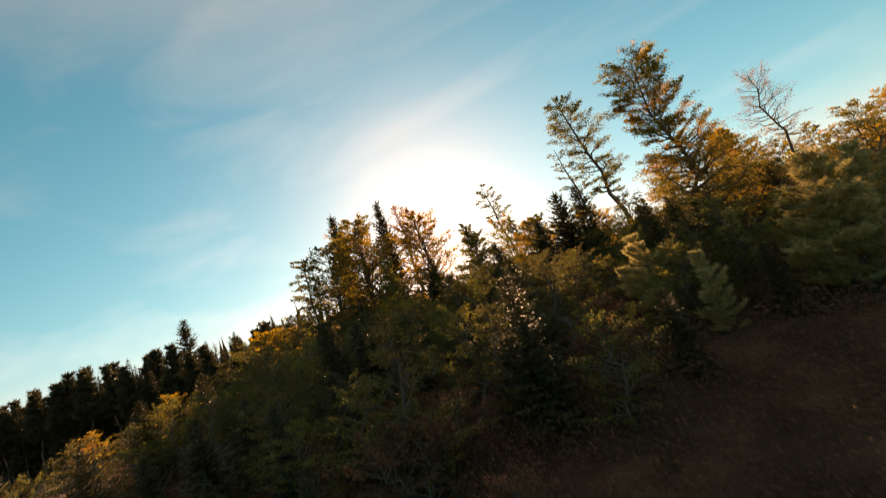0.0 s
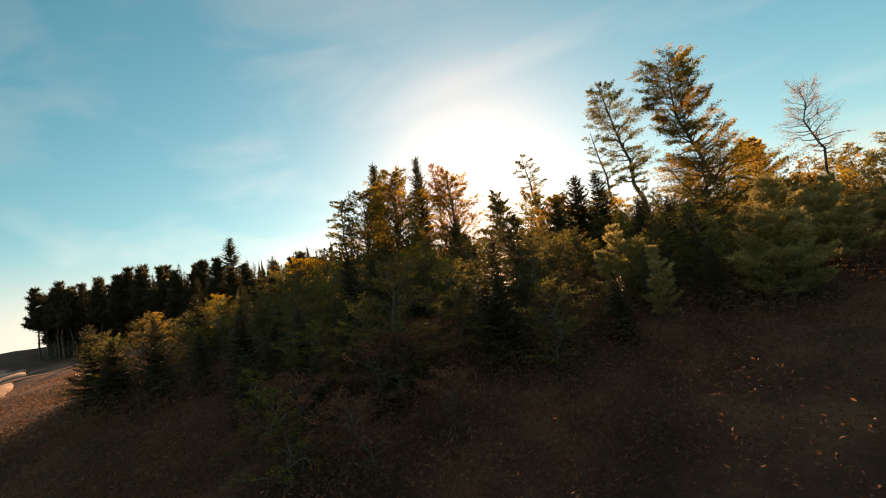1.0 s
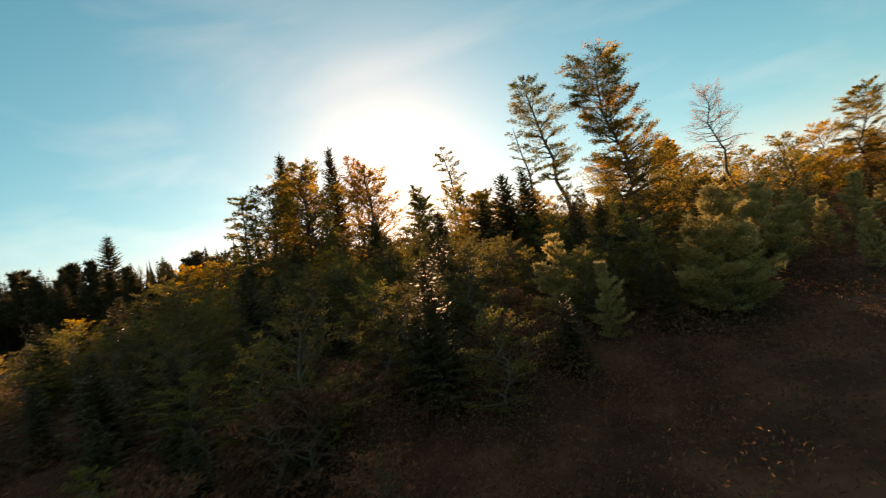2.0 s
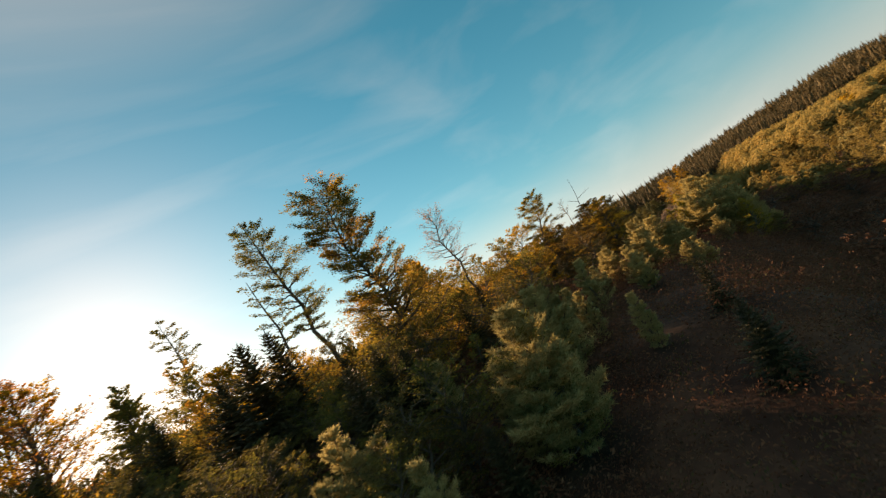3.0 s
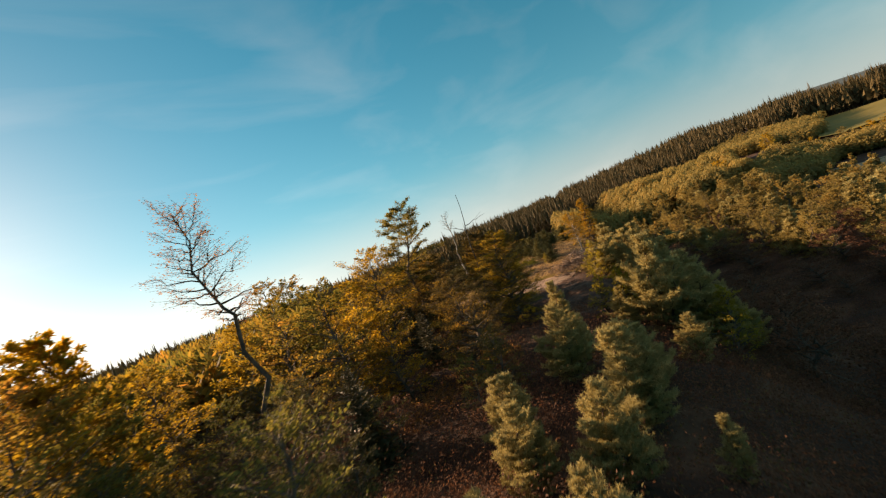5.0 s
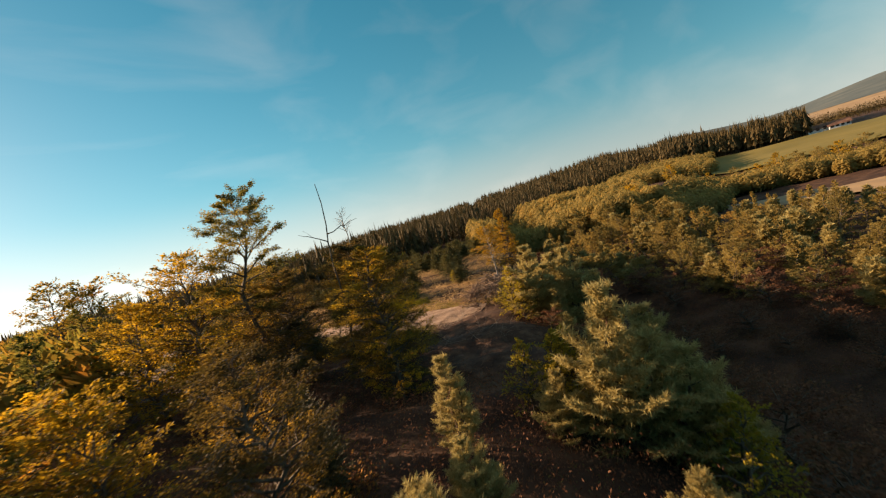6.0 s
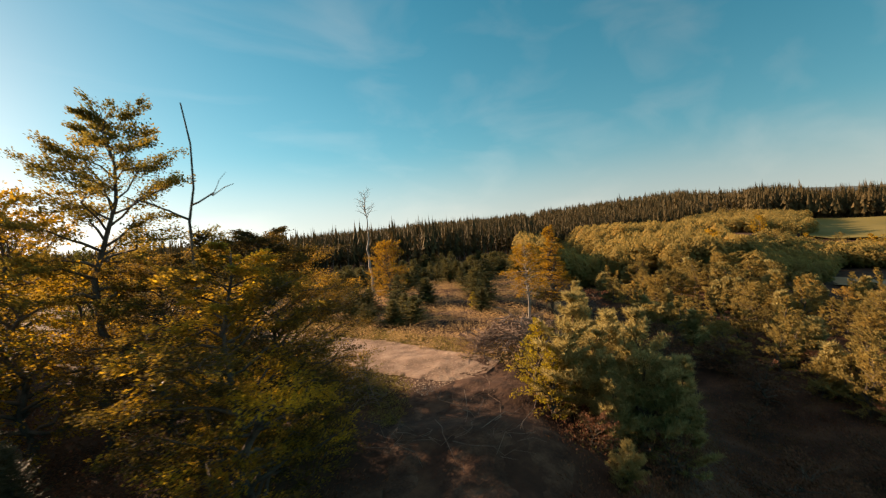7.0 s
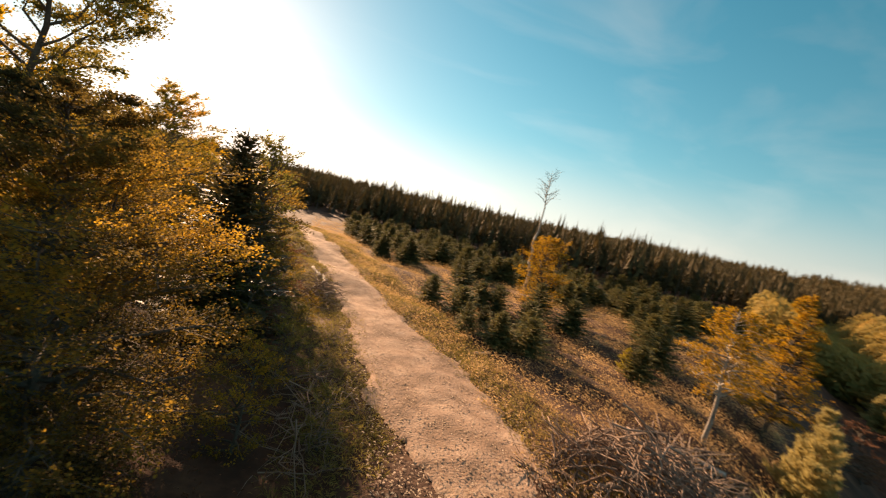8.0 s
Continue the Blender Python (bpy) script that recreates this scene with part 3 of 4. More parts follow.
lean_tree(broadleaf, "thin_tree", "thin twiggy tree with sparse olive leaves", 30, (37.0, 48.6), (37.2, 48.4, 7.0),
          spread=1.5, crown0=0.5, mat=GREEN, limbs=30, twigs=9, per=14, leaf=0.1, shape="round", rise=0.7, flat=0.5)
lean_tree(spruce, "dark_spruce", "dark bushy spruce between golden beeches beside the track", 34, (36.3, 47.6), (36.3, 47.5, 7.3), spread=2.6, whorl=0.28, arms=10, blades=13)
lean_tree(broadleaf, "roadside_beech", "small golden beech beside the forest track", 48, (36.4, 56.6), (36.4, 56.6, 6.2),
          spread=2.2, crown0=0.05, mat=SPRAY, limbs=60, twigs=9, per=24, leaf=0.12, shape="round", rise=0.3, flat=0.7)
lean_tree(spruce, "dark_spruce", "dark dense spruce beside the forest track", 23, (34.9, 62.2), (34.4, 62.4, 6.6), spread=2.3, whorl=0.3, arms=11, blades=14)
lean_tree(broadleaf, "larch_tree", "bright orange larch beside the brush pile", 24, (61.2, 45.6), (61.9, 45.8, 6.3),
          spread=1.75, crown0=0.10, mat=LARCH, limbs=100, twigs=8, per=24, leaf=0.09, shape="cone", rise=0.15, flat=0.2)
lean_tree(broadleaf, "larch_tree", "thin orange larch with bare pale trunk", 25, (54.4, 42.9), (54.0, 42.7, 5.1),
          spread=1.5, crown0=0.36, mat=LARCH, bark=PALE_BARK, limbs=46, twigs=7, per=24, leaf=0.09, shape="round", rise=0.3, flat=0.3, wob=0.05)
lean_tree(broadleaf, "larch_tree", "rounded orange birch among young spruces", 26, (56.7, 61.6), (56.8, 61.7, 5.6),
          spread=2.1, crown0=0.05, mat=LARCH, limbs=84, twigs=8, per=24, leaf=0.1, shape="round", rise=0.5, flat=0.3)


def bare_tree(name, label, seed, base, tip, spread, crown0, limbs, bark, r0, sub=5, rise=0.9, phase=0.0):
    rng = np.random.default_rng(seed)
    ob = thing(name, label, "tree")
    z = hz(*base)
    h = tip[2] - z
    tb = Tubes()
    stem = bend((0, 0, -0.3), (tip[0] - base[0], tip[1] - base[1], h), rng, 0.16, 12)
    tb.add(stem, r0, 0.015, 6)
    part("trunk", tb.mesh("trunk", bark), ob)
    for i in range(limbs):
        tb = Tubes()
        t = crown0 + (0.97 - crown0) * (i + rng.uniform(0, 1)) / limbs
        k = (t - crown0) / (1 - crown0)
        zz = h * t
        a = np.array([np.interp(zz, stem[:, 2], stem[:, 0]), np.interp(zz, stem[:, 2], stem[:, 1]), zz])
        az = phase + i * 2.4 + rng.uniform(-0.5, 0.5)
        ln = spread * (1.1 - 0.7 * k) * rng.uniform(0.6, 1.2)
        el = rise + rng.uniform(-0.3, 0.3)
        d = np.array([math.cos(az) * math.cos(el), math.sin(az) * math.cos(el), math.sin(el)])
        br = bend(a, a + d * ln, rng, 0.05 * ln, 6)
        tb.add(br, 0.02 + 0.2 * r0 * (1 - k), 0.006, 4)
        for j in range(sub):
            q = rng.uniform(0.25, 0.95)
            c = np.array([np.interp(q, np.linspace(0, 1, 6), br[:, e]) for e in range(3)])
            dd = unit(d + rng.normal(0, 0.5, 3))
            tb.add(bend(c, c + dd * ln * 0.5, rng, 0.03, 4), 0.01, 0.004, 3)
        part("limb", tb.mesh("limb", bark), ob)
    return put(ob, *base)


bare_tree("dead_tree", "bare dead tree with pale forked trunk in the clearing", 31, (58.3, 66.8), (58.2, 67.0, 11.8), 1.6, 0.72, 16, PALE_BARK, 0.17, 7, 0.8)
bare_tree("dead_snag", "thin leaning bare dead stem above bushes", 32, (33.7, 37.7), (33.4, 36.4, 9.6), 2.2, 0.5, 2, BARK, 0.07, 1, 0.3, 3.0)

def wood_edge(x, y):
    """How far behind the edge of the mature wood a place lies, and its distance."""
    az = math.degrees(math.atan2(x - 35, y - 29))
    r = math.hypot(x - 35, y - 29)
    return r - np.interp(az, [-40, -20, 0, 13, 42, 52, 59, 71, 80, 92], [120, 130, 137, 117, 109, 135, 172, 254, 380, 420]), r, az


# ---- kinds that repeat ----
rs = np.random.default_rng(77)
BROAD = [broadleaf("forest_tree", "beech with copper and olive autumn leaves on the slope", 40, 9, 3.0, 0.10, BEECH, limbs=46, twigs=9, per=20, leaf=0.17, shape="round"),
         broadleaf("forest_tree", "green birch turning yellow on the slope", 41, 8, 2.5, 0.10, GREEN, limbs=42, twigs=9, per=20, leaf=0.16, shape="open", flat=0.4),
         broadleaf("forest_tree", "golden beech on the wooded slope", 42, 7, 2.6, 0.06, GOLD, limbs=46, twigs=9, per=22, leaf=0.15, shape="round"),
         broadleaf("forest_tree", "rust-coloured thin tree with sparse leaves", 43, 9, 2.4, 0.2, RUST, limbs=36, twigs=10, per=12, leaf=0.13, shape="round", rise=0.8)]
FILL = [broadleaf("small_tree", "young beech with dull olive leaves among the slope shrubs", 44, 4.0, 1.5, 0.06, OLIVE, limbs=34, twigs=7, per=26, leaf=0.08, shape="round", twig_wood=False),
        broadleaf("small_tree", "young green birch among the slope shrubs", 45, 4.0, 1.6, 0.05, GREEN, limbs=32, twigs=7, per=24, leaf=0.08, shape="round", twig_wood=False),
        broadleaf("small_tree", "young golden beech among the slope shrubs", 46, 3.6, 1.4, 0.04, GOLD, limbs=32, twigs=7, per=22, leaf=0.085, shape="round", twig_wood=False)]
PINES = [pine("young_pine", "bushy pale green young pine", 50, 5.0, 2.0, group="young pines"),
         pine("young_pine", "bushy pale green young pine", 51, 4.2, 1.5, group="young pines"),
         pine("young_pine", "slim pale green young pine", 52, 4.6, 1.1, group="young pines", arms=4, leaders=1)]
SPR = [spruce("young_spruce", "dense dark green young spruce", 60, 2.6, 1.3, YOUNG_SPRUCE, whorl=0.17, arms=11, blades=12, group="young spruces in the clearing"),
       spruce("young_spruce", "dense dark green young spruce", 61, 2.2, 1.25, YOUNG_SPRUCE, whorl=0.18, arms=10, blades=11, group="young spruces in the clearing"),
       spruce("young_spruce", "slim dark green young spruce", 62, 3.0, 1.2, YOUNG_SPRUCE, whorl=0.2, arms=10, blades=11, group="young spruces in the clearing")]
SHRUBS = [broadleaf("shrub", "dark leafy bramble shrub on the slope", 70, 1.8, 1.2, 0.05, BRAMBLE, limbs=26, twigs=6, per=22, leaf=0.075, shape="round", group="shrubs on the slope", twig_wood=False),
          broadleaf("shrub", "low rust-brown shrub on the slope", 71, 1.4, 1.1, 0.05, BRAMBLE, limbs=26, twigs=6, per=22, leaf=0.07, shape="round", group="shrubs on the slope", twig_wood=False),
          broadleaf("shrub", "thin yellowing shrub on the slope", 72, 2.2, 1.1, 0.1, GREEN, limbs=24, twigs=6, per=20, leaf=0.07, shape="open", group="shrubs on the slope", twig_wood=False)]
used = {}


def near_flight(x, y):
    """How far a place lies from the line of flight, in plan."""
    line = [(-1, -3), (0, 0), (6, 8), (16, 17), (26, 23), (39, 31)]
    best = 99.0
    for (ax, ay), (bx, by) in zip(line, line[1:]):
        t = min(1, max(0, ((x - ax) * (bx - ax) + (y - ay) * (by - ay)) / ((bx - ax) ** 2 + (by - ay) ** 2)))
        best = min(best, math.hypot(x - ax - t * (bx - ax), y - ay - t * (by - ay)))
    return best


def stand(kind, i, x, y, scale=1.0, turn=None, wide=1.0):
    """The first of a kind is moved to its place, the next ones are copies."""
    proto = kind[i % len(kind)]
    turn = rs.uniform(0, 6.28) if turn is None else turn
    if proto.name not in used:
        used[proto.name] = 1
        return put(proto, x, y, turn, scale, None, wide)
    return again(proto, x, y, turn, scale, -0.05, wide)


# pines on the bank: foot and height
PINE_TOPS = [(20.6, 20.8, 2.5), (18.2, 19.8, 2.2), (21.0, 24.0, 2.5), (23.7, 22.0, 2.6), (26.4, 23.0, 1.6), (11.6, 16.6, 2.0), (16.6, 18.0, 1.9), (33.5, 25.5, 3.35), (35.0, 26.2, 2.8), (34.4, 23.9, 1.3), (1.4, 14.1, 2.6), (5.5, 17.4, 2.5), (8.4, 16.1, 2.9), (19.6, 17.0, 0.5), (12.3, 18.1, 2.2), (19.6, 22.6, 2.4), (5.8, 13.4, 1.5), (2.4, 11.5, 1.6), (38.0, 26.0, 1.4), (45.05, 34.2, 3.45), (30.3, 29.0, 2.9), (38.4, 26.3, 0.5), (46.3, 32.4, 2.7), (23.2, 21.9, 2.7), (25.6, 25.5, 2.9), (47.2, 33.9, 2.4),
             (44.4, 32.6, 1.7), (35.2, 25.2, 1.3), (32.6, 27.0, 1.4), (47.6, 31.4, 1.0), (42.0, 31.0, -0.3), (40.0, 29.0, -0.6), (48.8, 34.6, 1.5), (50.5, 35.6, 1.0), (57.5, 41.0, 1.6), (60.0, 42.6, 1.8),
             (26.9, 23.6, 1.6), (28.4, 27.2, 1.8), (14.9, 19.6, 2.85), (6.2, 12.4, 3.0), (17.2, 21.6, 2.0), (12.0, 17.2, 1.8), (13.5, 21.5, 2.6), (21.2, 24.8, 2.2), (22.5, 19.4, 0.8), (18.5, 16.8, 0.8),
             (9.0, 15.5, 3.0), (10.5, 13.0, 1.6), (30.4, 23.2, 0.4), (36.5, 23.6, -1.2), (43.4, 28.6, -1.8), (52.0, 33.6, -0.6), (54.0, 37.0, 0.6)]
for i, (x, y, z) in enumerate(PINE_TOPS):
    tall = max(1.4, z - hz(x, y))
    stand(PINES[i % 3:i % 3 + 1], 0, x, y, tall / (5.0, 4.2, 4.6)[i % 3], None, min(1.3, 5.5 / tall))

# wooded slope round the beech, and the fringe of trees beside the track
for i, (x, y, s, k) in enumerate([(-18, 35, 1.35, 0), (-15, 40, 1.5, 3), (-20, 40, 1.45, 0), (-12, 36, 1.3, 3), (-9, 42, 1.2, 1), (-25.5, 14.5, .38, 0),
                                  (-24, 27, .8, 2), (-13, 28, .9, 1), (-4, 36, .9, 1), (-6, 48, 1.1, 0), (2, 42, .9, 1), (-2, 55, 1.2, 2), (8, 33, .75, 1), (11, 29, .7, 0), (13, 34, .7, 1),
                                  (20, 38, .75, 0), (23, 36, .7, 2), (14, 39, .8, 2), (10, 40, .9, 0), (24, 44, .8, 1), (28, 46, .9, 2), (29, 52, .85, 2), (32, 50.5, .8, 2),
                                  (29.5, 62, 1.0, 0), (28, 58, .9, 1), (20, 47, .9, 2), (33.6, 70, .9, 1), (29.5, 71, 1., 2), (28, 66, 1.1, 0), (33, 78, .8, 2),
                                  (0, 48, 1., 2), (-28, 46, 1.2, 0), (-32, 40, 1., 2), (-35, 48, 1.2, 1), (-40, 45, .9, 2), (5, 29, .6, 1), (1.5, 28, .7, 2), (-3, 30, .6, 0), (23.6, 34.4, .7, 2), (21.4, 35.2, .75, 0)]):
    stand([BROAD[k]], 0, x, y, s)

# brush in the hollow below the bank
for i in range(90):
    t, d = rs.uniform(6, 84), rs.uniform(-1, 26)
    x, y = 10 + 0.807 * t + 0.59 * d, 2 + 0.59 * t - 0.807 * d
    if (x - 10) * 0.59 - (y - 2) * 0.807 < -1:
        continue
    stand(SHRUBS[:2], i, x, y, rs.uniform(0.9, 1.9), None, 1.2)

YELLOW = [broadleaf("larch_shrub", "small bright yellow larch on the bank", 47, 3.0, 1.1, 0.05, YELLOW_LARCH, limbs=44, twigs=6, per=16, leaf=0.09, shape="cone", rise=0.5, flat=0.2)]
for x, y, q in [(44.15, 35.15, 1.0), (43.7, 34.3, .8), (34.0, 27.6, .9), (34.9, 28.0, .75), (33.4, 22.8, 1.1), (34.4, 27.5, 0.9), (33.4, 28.4, 0.8), (45.6, 36.4, .7), (55.0, 48.4, .5)]:
    stand(YELLOW, 0, x, y, q)
for i, (x, y, q) in enumerate([(46.4, 36.0, .8), (43.2, 32.6, .7), (48.4, 36.4, .9), (45.4, 31.2, .9), (41.2, 30.2, .8), (39.0, 28.4, .8), (37.4, 27.6, .7), (50.0, 37.0, 1.), (46.8, 37.8, .5), (36.2, 27.0, .7)]):
    stand(SHRUBS, i, x, y, q)

# small trees that fill the slope
SLOPE_SPRUCE = [spruce("slope_spruce", "dark young spruce on the shaded slope", 63, 5.5, 2.1, SPRUCE, whorl=0.3, arms=9, blades=11, group="spruces on the slope"),
                spruce("slope_spruce", "dark slim spruce on the shaded slope", 64, 7.0, 2.3, SPRUCE, whorl=0.34, arms=9, blades=11, group="spruces on the slope")]
for i, (x, y, h) in enumerate([(0, 25.2, 6.6), (1.3, 26.4, 6.7), (-1.6, 27.6, 5.6), (-5, 29, 5.5), (-8, 25, 4.5), (3.4, 21.5, 4.2), (-10.5, 31, 6), (-14, 24, 5), (5, 18.5, 3.4), (-20, 28, 5), (-28, 36, 6), (9.5, 22, 3.6),
                               (-4.5, 22, 3.6), (12.5, 25.5, 3.8), (-34, 30, 5), (19, 29.5, 3.6), (27.5, 31.5, 2.6), (30.1, 37.6, 3.1), (28.6, 33.6, 2.6), (27.4, 36.8, 3.4), (29.2, 40.6, 3.8), (-17, 30, 6), (-26, 22, 4), (-6, 8.5, 2.6), (-9, 10.5, 3.0), (-3.6, 11.4, 2.8), (-11.5, 7.5, 2.3), (-7.6, 6.2, 1.9), (1.0, 10.6, 2.2), (4.2, 12.2, 2.2), (-13.4, 11.5, 3.0), (-16, 9.5, 2.6), (9.4, 9.2, 1.9), (12.5, 12.0, 1.8)]):
    stand(SLOPE_SPRUCE, i, x, y, h / (5.5, 7.0)[i % 2])
for i in range(120):
    x, y = rs.uniform(-36, 27), rs.uniform(12, 34)
    if (x - 10) * 0.59 - (y - 2) * 0.807 > -3 or math.hypot(x - 7, y - 11) < 4.5 or x > 15 or (x > 8 and y < 23):
        continue
    if math.hypot(x + 3.5, y - 24.5) < 2.5 or x < -22:
        continue
    far = math.hypot(x, y)
    stand(FILL[:2] if i % 7 else FILL, i, x, y, np.interp(far, [14, 24, 36], [0.55, 0.95, 1.35]) * rs.uniform(0.75, 1.15))

for i in range(150):
    x, y = rs.uniform(-27, 13), rs.uniform(7, 23)
    if (x - 10) * 0.59 - (y - 2) * 0.807 > -4 or math.hypot(x - 5, y - 8) < 4 or math.hypot(x, y) < 8.5 or x > 7:
        continue
    if i % 3 == 0:
        stand(SLOPE_SPRUCE, i, x, y, rs.uniform(0.38, 0.62))
    else:
        stand(FILL[:2], i, x, y, rs.uniform(0.55, 0.95))

# saplings between the birch and the golden trees
for i in range(60):
    x, y = rs.uniform(7, 30), rs.uniform(25, 46)
    if math.hypot(x - 24.5, y - 31.5) < 2.5 or bank(x, y) > -6 or x > 24:
        continue
    stand(FILL[:2] if i % 3 else FILL, i, x, y, rs.uniform(0.5, 0.9))

# shrubs over the slope that the flight starts from
for i in range(250):
    x, y = rs.uniform(-30, 36), rs.uniform(-1, 33)
    d = (x - 10) * 0.59 - (y - 2) * 0.807
    if d > 6 or near_flight(x, y) < 4.6 or (x > 14 and d > -12) or (x < -12 and y < 16) or (x > 27 and y > 24 and d < -4):
        continue
    stand(SHRUBS, i, x, y, rs.uniform(0.5, 1.15))

for i, (x, y, q) in enumerate([(37.4, 50.5, .75), (37.8, 54.4, .7), (37.2, 46.8, .8), (36.2, 57.5, .8), (39.2, 46.4, .45), (39.5, 49.4, .4), (38.9, 43.6, .5), (38.4, 40.6, .7), (40.2, 40.8, .4)]):
    stand(FILL[1:], i, x, y, q)
for i, (x, y, q) in enumerate([(38.4, 44.6, .5), (37.8, 47.5, .8), (38.8, 50, .6), (37.6, 52, .9), (38.6, 54.5, .6), (37.2, 57, .9), (38.2, 61, .7), (36.6, 66, .9), (37.4, 71, .8), (36, 60, 1.), (35.4, 49.5, 1.1), (36.4, 46.4, .9)]):
    stand(SHRUBS, i, x, y, q)

# young spruces in the clearing
n = 0
for i in range(2800):
    x, y = rs.uniform(44, 118), rs.uniform(46, 140)
    e = (x - 45) * 0.55 + (y - 45) * 0.83
    d = (x - 10) * 0.59 - (y - 2) * 0.807
    tx = np.interp(y, [44, 53, 66, 84, 115], [47.5, 46, 44, 40, 32])
    if d > -7 or x < tx + 2.5 or wood_edge(x, y)[0] > -2 or math.hypot(x - 58, y - 67) < 2 or math.hypot(x - 56, y - 60) < 4 or n >= 280:
        continue
    if rs.uniform() < (0.975 if e < 16 else 0.88 if e < 25 else 0.42 if e < 60 else 0.75):
        continue
    stand(SPR, n, x, y, rs.uniform(0.65, 1.15) * np.interp(e, [10, 40], [0.85, 1.25]), None, 1.25)
    n += 1
for i, (x, y, s) in enumerate([(48.8, 50.4, 0.9), (50.4, 50.0, 1.15), (47.6, 52.2, .7), (46.9, 57.6, 1.0), (51.8, 57.8, 1.1), (50.0, 61.0, 1.2), (55.8, 55.0, 1.1), (48.3, 55.4, 1.15), (49.4, 54.0, .6), (55.4, 48.0, 0.9), (53.0, 55.5, 1.1), (54.6, 57.4, 1.2), (51.6, 52.6, .9), (60.2, 53.0, 1.), (59.0, 50.6, 1.1), (62.4, 55.2, 1.3)]):
    stand(SPR, i, x, y, 0.8 * s, None, 1.3)

# thicket in the hollow and on the slope beyond it
THK = [broadleaf("thicket_tree", "round olive green young birch in the hollow", 80, 5.5, 2.0, 0.05, THICKET, limbs=28, twigs=5, per=40, leaf=0.15, shape="round", group="thicket in the hollow", twig_wood=False, flat=0.1, rise=0.7),
       broadleaf("thicket_tree", "olive green willow in the hollow", 81, 4.5, 2.0, 0.03, THICKET, limbs=28, twigs=5, per=40, leaf=0.15, shape="round", group="thicket in the hollow", twig_wood=False, flat=0.1, rise=0.6),
       broadleaf("thicket_tree", "slender olive birch in the hollow", 82, 6.5, 1.6, 0.06, THICKET, limbs=28, twigs=5, per=38, leaf=0.15, shape="open", group="thicket in the hollow", twig_wood=False, flat=0.1, rise=0.8),
       pine("thicket_pine", "grey-green pine in the hollow", 83, 5.0, 1.7, PINE, whorl=0.7, tuft=0.5, count=5, width=0.07, arms=4, leaders=2, group="thicket in the hollow")]
n = 0
for i in range(6000):
    az, r = rs.uniform(54, 97), 128 * math.sqrt(rs.uniform(0.05, 1))
    x, y = 22 + r * math.sin(radians(az)), 21 + r * math.cos(radians(az))
    d = (x - 10) * 0.59 - (y - 2) * 0.807
    near = np.interp(az, [54, 63, 76, 91, 97], [76, 69, 56, 42, 36])
    if n >= 295 or d < 7 or r < near or (az > 77.5 and r > np.interp(az, [77.5, 83, 97], [104, 104, 94])):
        continue
    stand(THK, n, x, y, rs.uniform(0.65, 1.05) * np.interp(r, [40, 70, 110], [0.8, 0.95, 0.95 if az < 79 else 0.72]), None, 1.3)
    n += 1


# ---- far woods, too many to count ----
def far_trees(name, label, pts, mat, tall, wide, blades, conifer=True, seed=3):
    rng = np.random.default_rng(seed)
    n = len(pts)
    pts = np.asarray(pts, float)
    z = land(pts[:, 0], pts[:, 1])
    h = rng.uniform(tall[0], tall[1], n) * (1 + 0.14 * np.sin(pts[:, 0] / 11 + 1.7 * np.sin(pts[:, 1] / 19)) * np.cos(pts[:, 1] / 14))
    h *= np.where(rng.uniform(0, 1, n) < 0.01, 1.18, 1.0) if conifer else 1.0
    k = np.tile((np.arange(blades) + 0.5) / blades, (n, 1)) + rng.uniform(-0.4, 0.4, (n, blades)) / blades
    az = rng.uniform(0, 6.283, (n, blades))
    w = wide * (h[:, None] / tall[1]) * ((1 - k) ** 0.9 * 0.95 + 0.05 if conifer else np.sqrt(np.clip(1 - (2 * k - 0.9) ** 2, 0.05, 1)))
    low = 0.22 if conifer else 0.1
    zz = z[:, None] + h[:, None] * (low + (1 - low) * k)
    cx, cy = pts[:, 0, None], pts[:, 1, None]
    dx, dy = np.cos(az), np.sin(az)
    v = np.empty((n, blades, 3, 3))
    t = h[:, None] * (0.11 if conifer else 0.055)
    sw = w * (0.36 if conifer else 0.14)
    v[..., 0, :] = np.stack([cx + dx * w - dy * sw, cy + dy * w + dx * sw, zz - t * 0.6], -1)
    v[..., 1, :] = np.stack([cx + dx * w + dy * sw, cy + dy * w - dx * sw, zz - t * 0.6 + rng.uniform(-0.4, 0.4, zz.shape)], -1)
    tuck = 0.1 if conifer else 0.62
    v[..., 2, :] = np.stack([cx + dx * w * tuck, cy + dy * w * tuck, zz + t * (1.3 if conifer else 0.8)], -1)
    s = np.empty((n, 2, 3, 3))
    for q in range(2):
        ox, oy = (0.16, 0) if q == 0 else (0, 0.16)
        s[:, q, 0] = np.stack([pts[:, 0] - ox, pts[:, 1] - oy, z - 0.3], -1)
        s[:, q, 1] = np.stack([pts[:, 0] + ox, pts[:, 1] + oy, z - 0.3], -1)
        s[:, q, 2] = np.stack([pts[:, 0], pts[:, 1], z + h], -1)
    ob = new(name, tris_mesh(name, np.concatenate([v.reshape(-1, 3, 3), s.reshape(-1, 3, 3)]), mat))
    return tagged(ob, label, "trees", kind="stuff")


def belt(count, ok, x0, x1, y0, y1, seed):
    rng = np.random.default_rng(seed)
    p = np.stack([rng.uniform(x0, x1, count), rng.uniform(y0, y1, count)], 1)
    return p[np.array([ok(a, b) for a, b in p])]


def in_wood(x, y):
    e, r, az = wood_edge(x, y)
    return e > 3 and r < 330 and -30 < az < 92


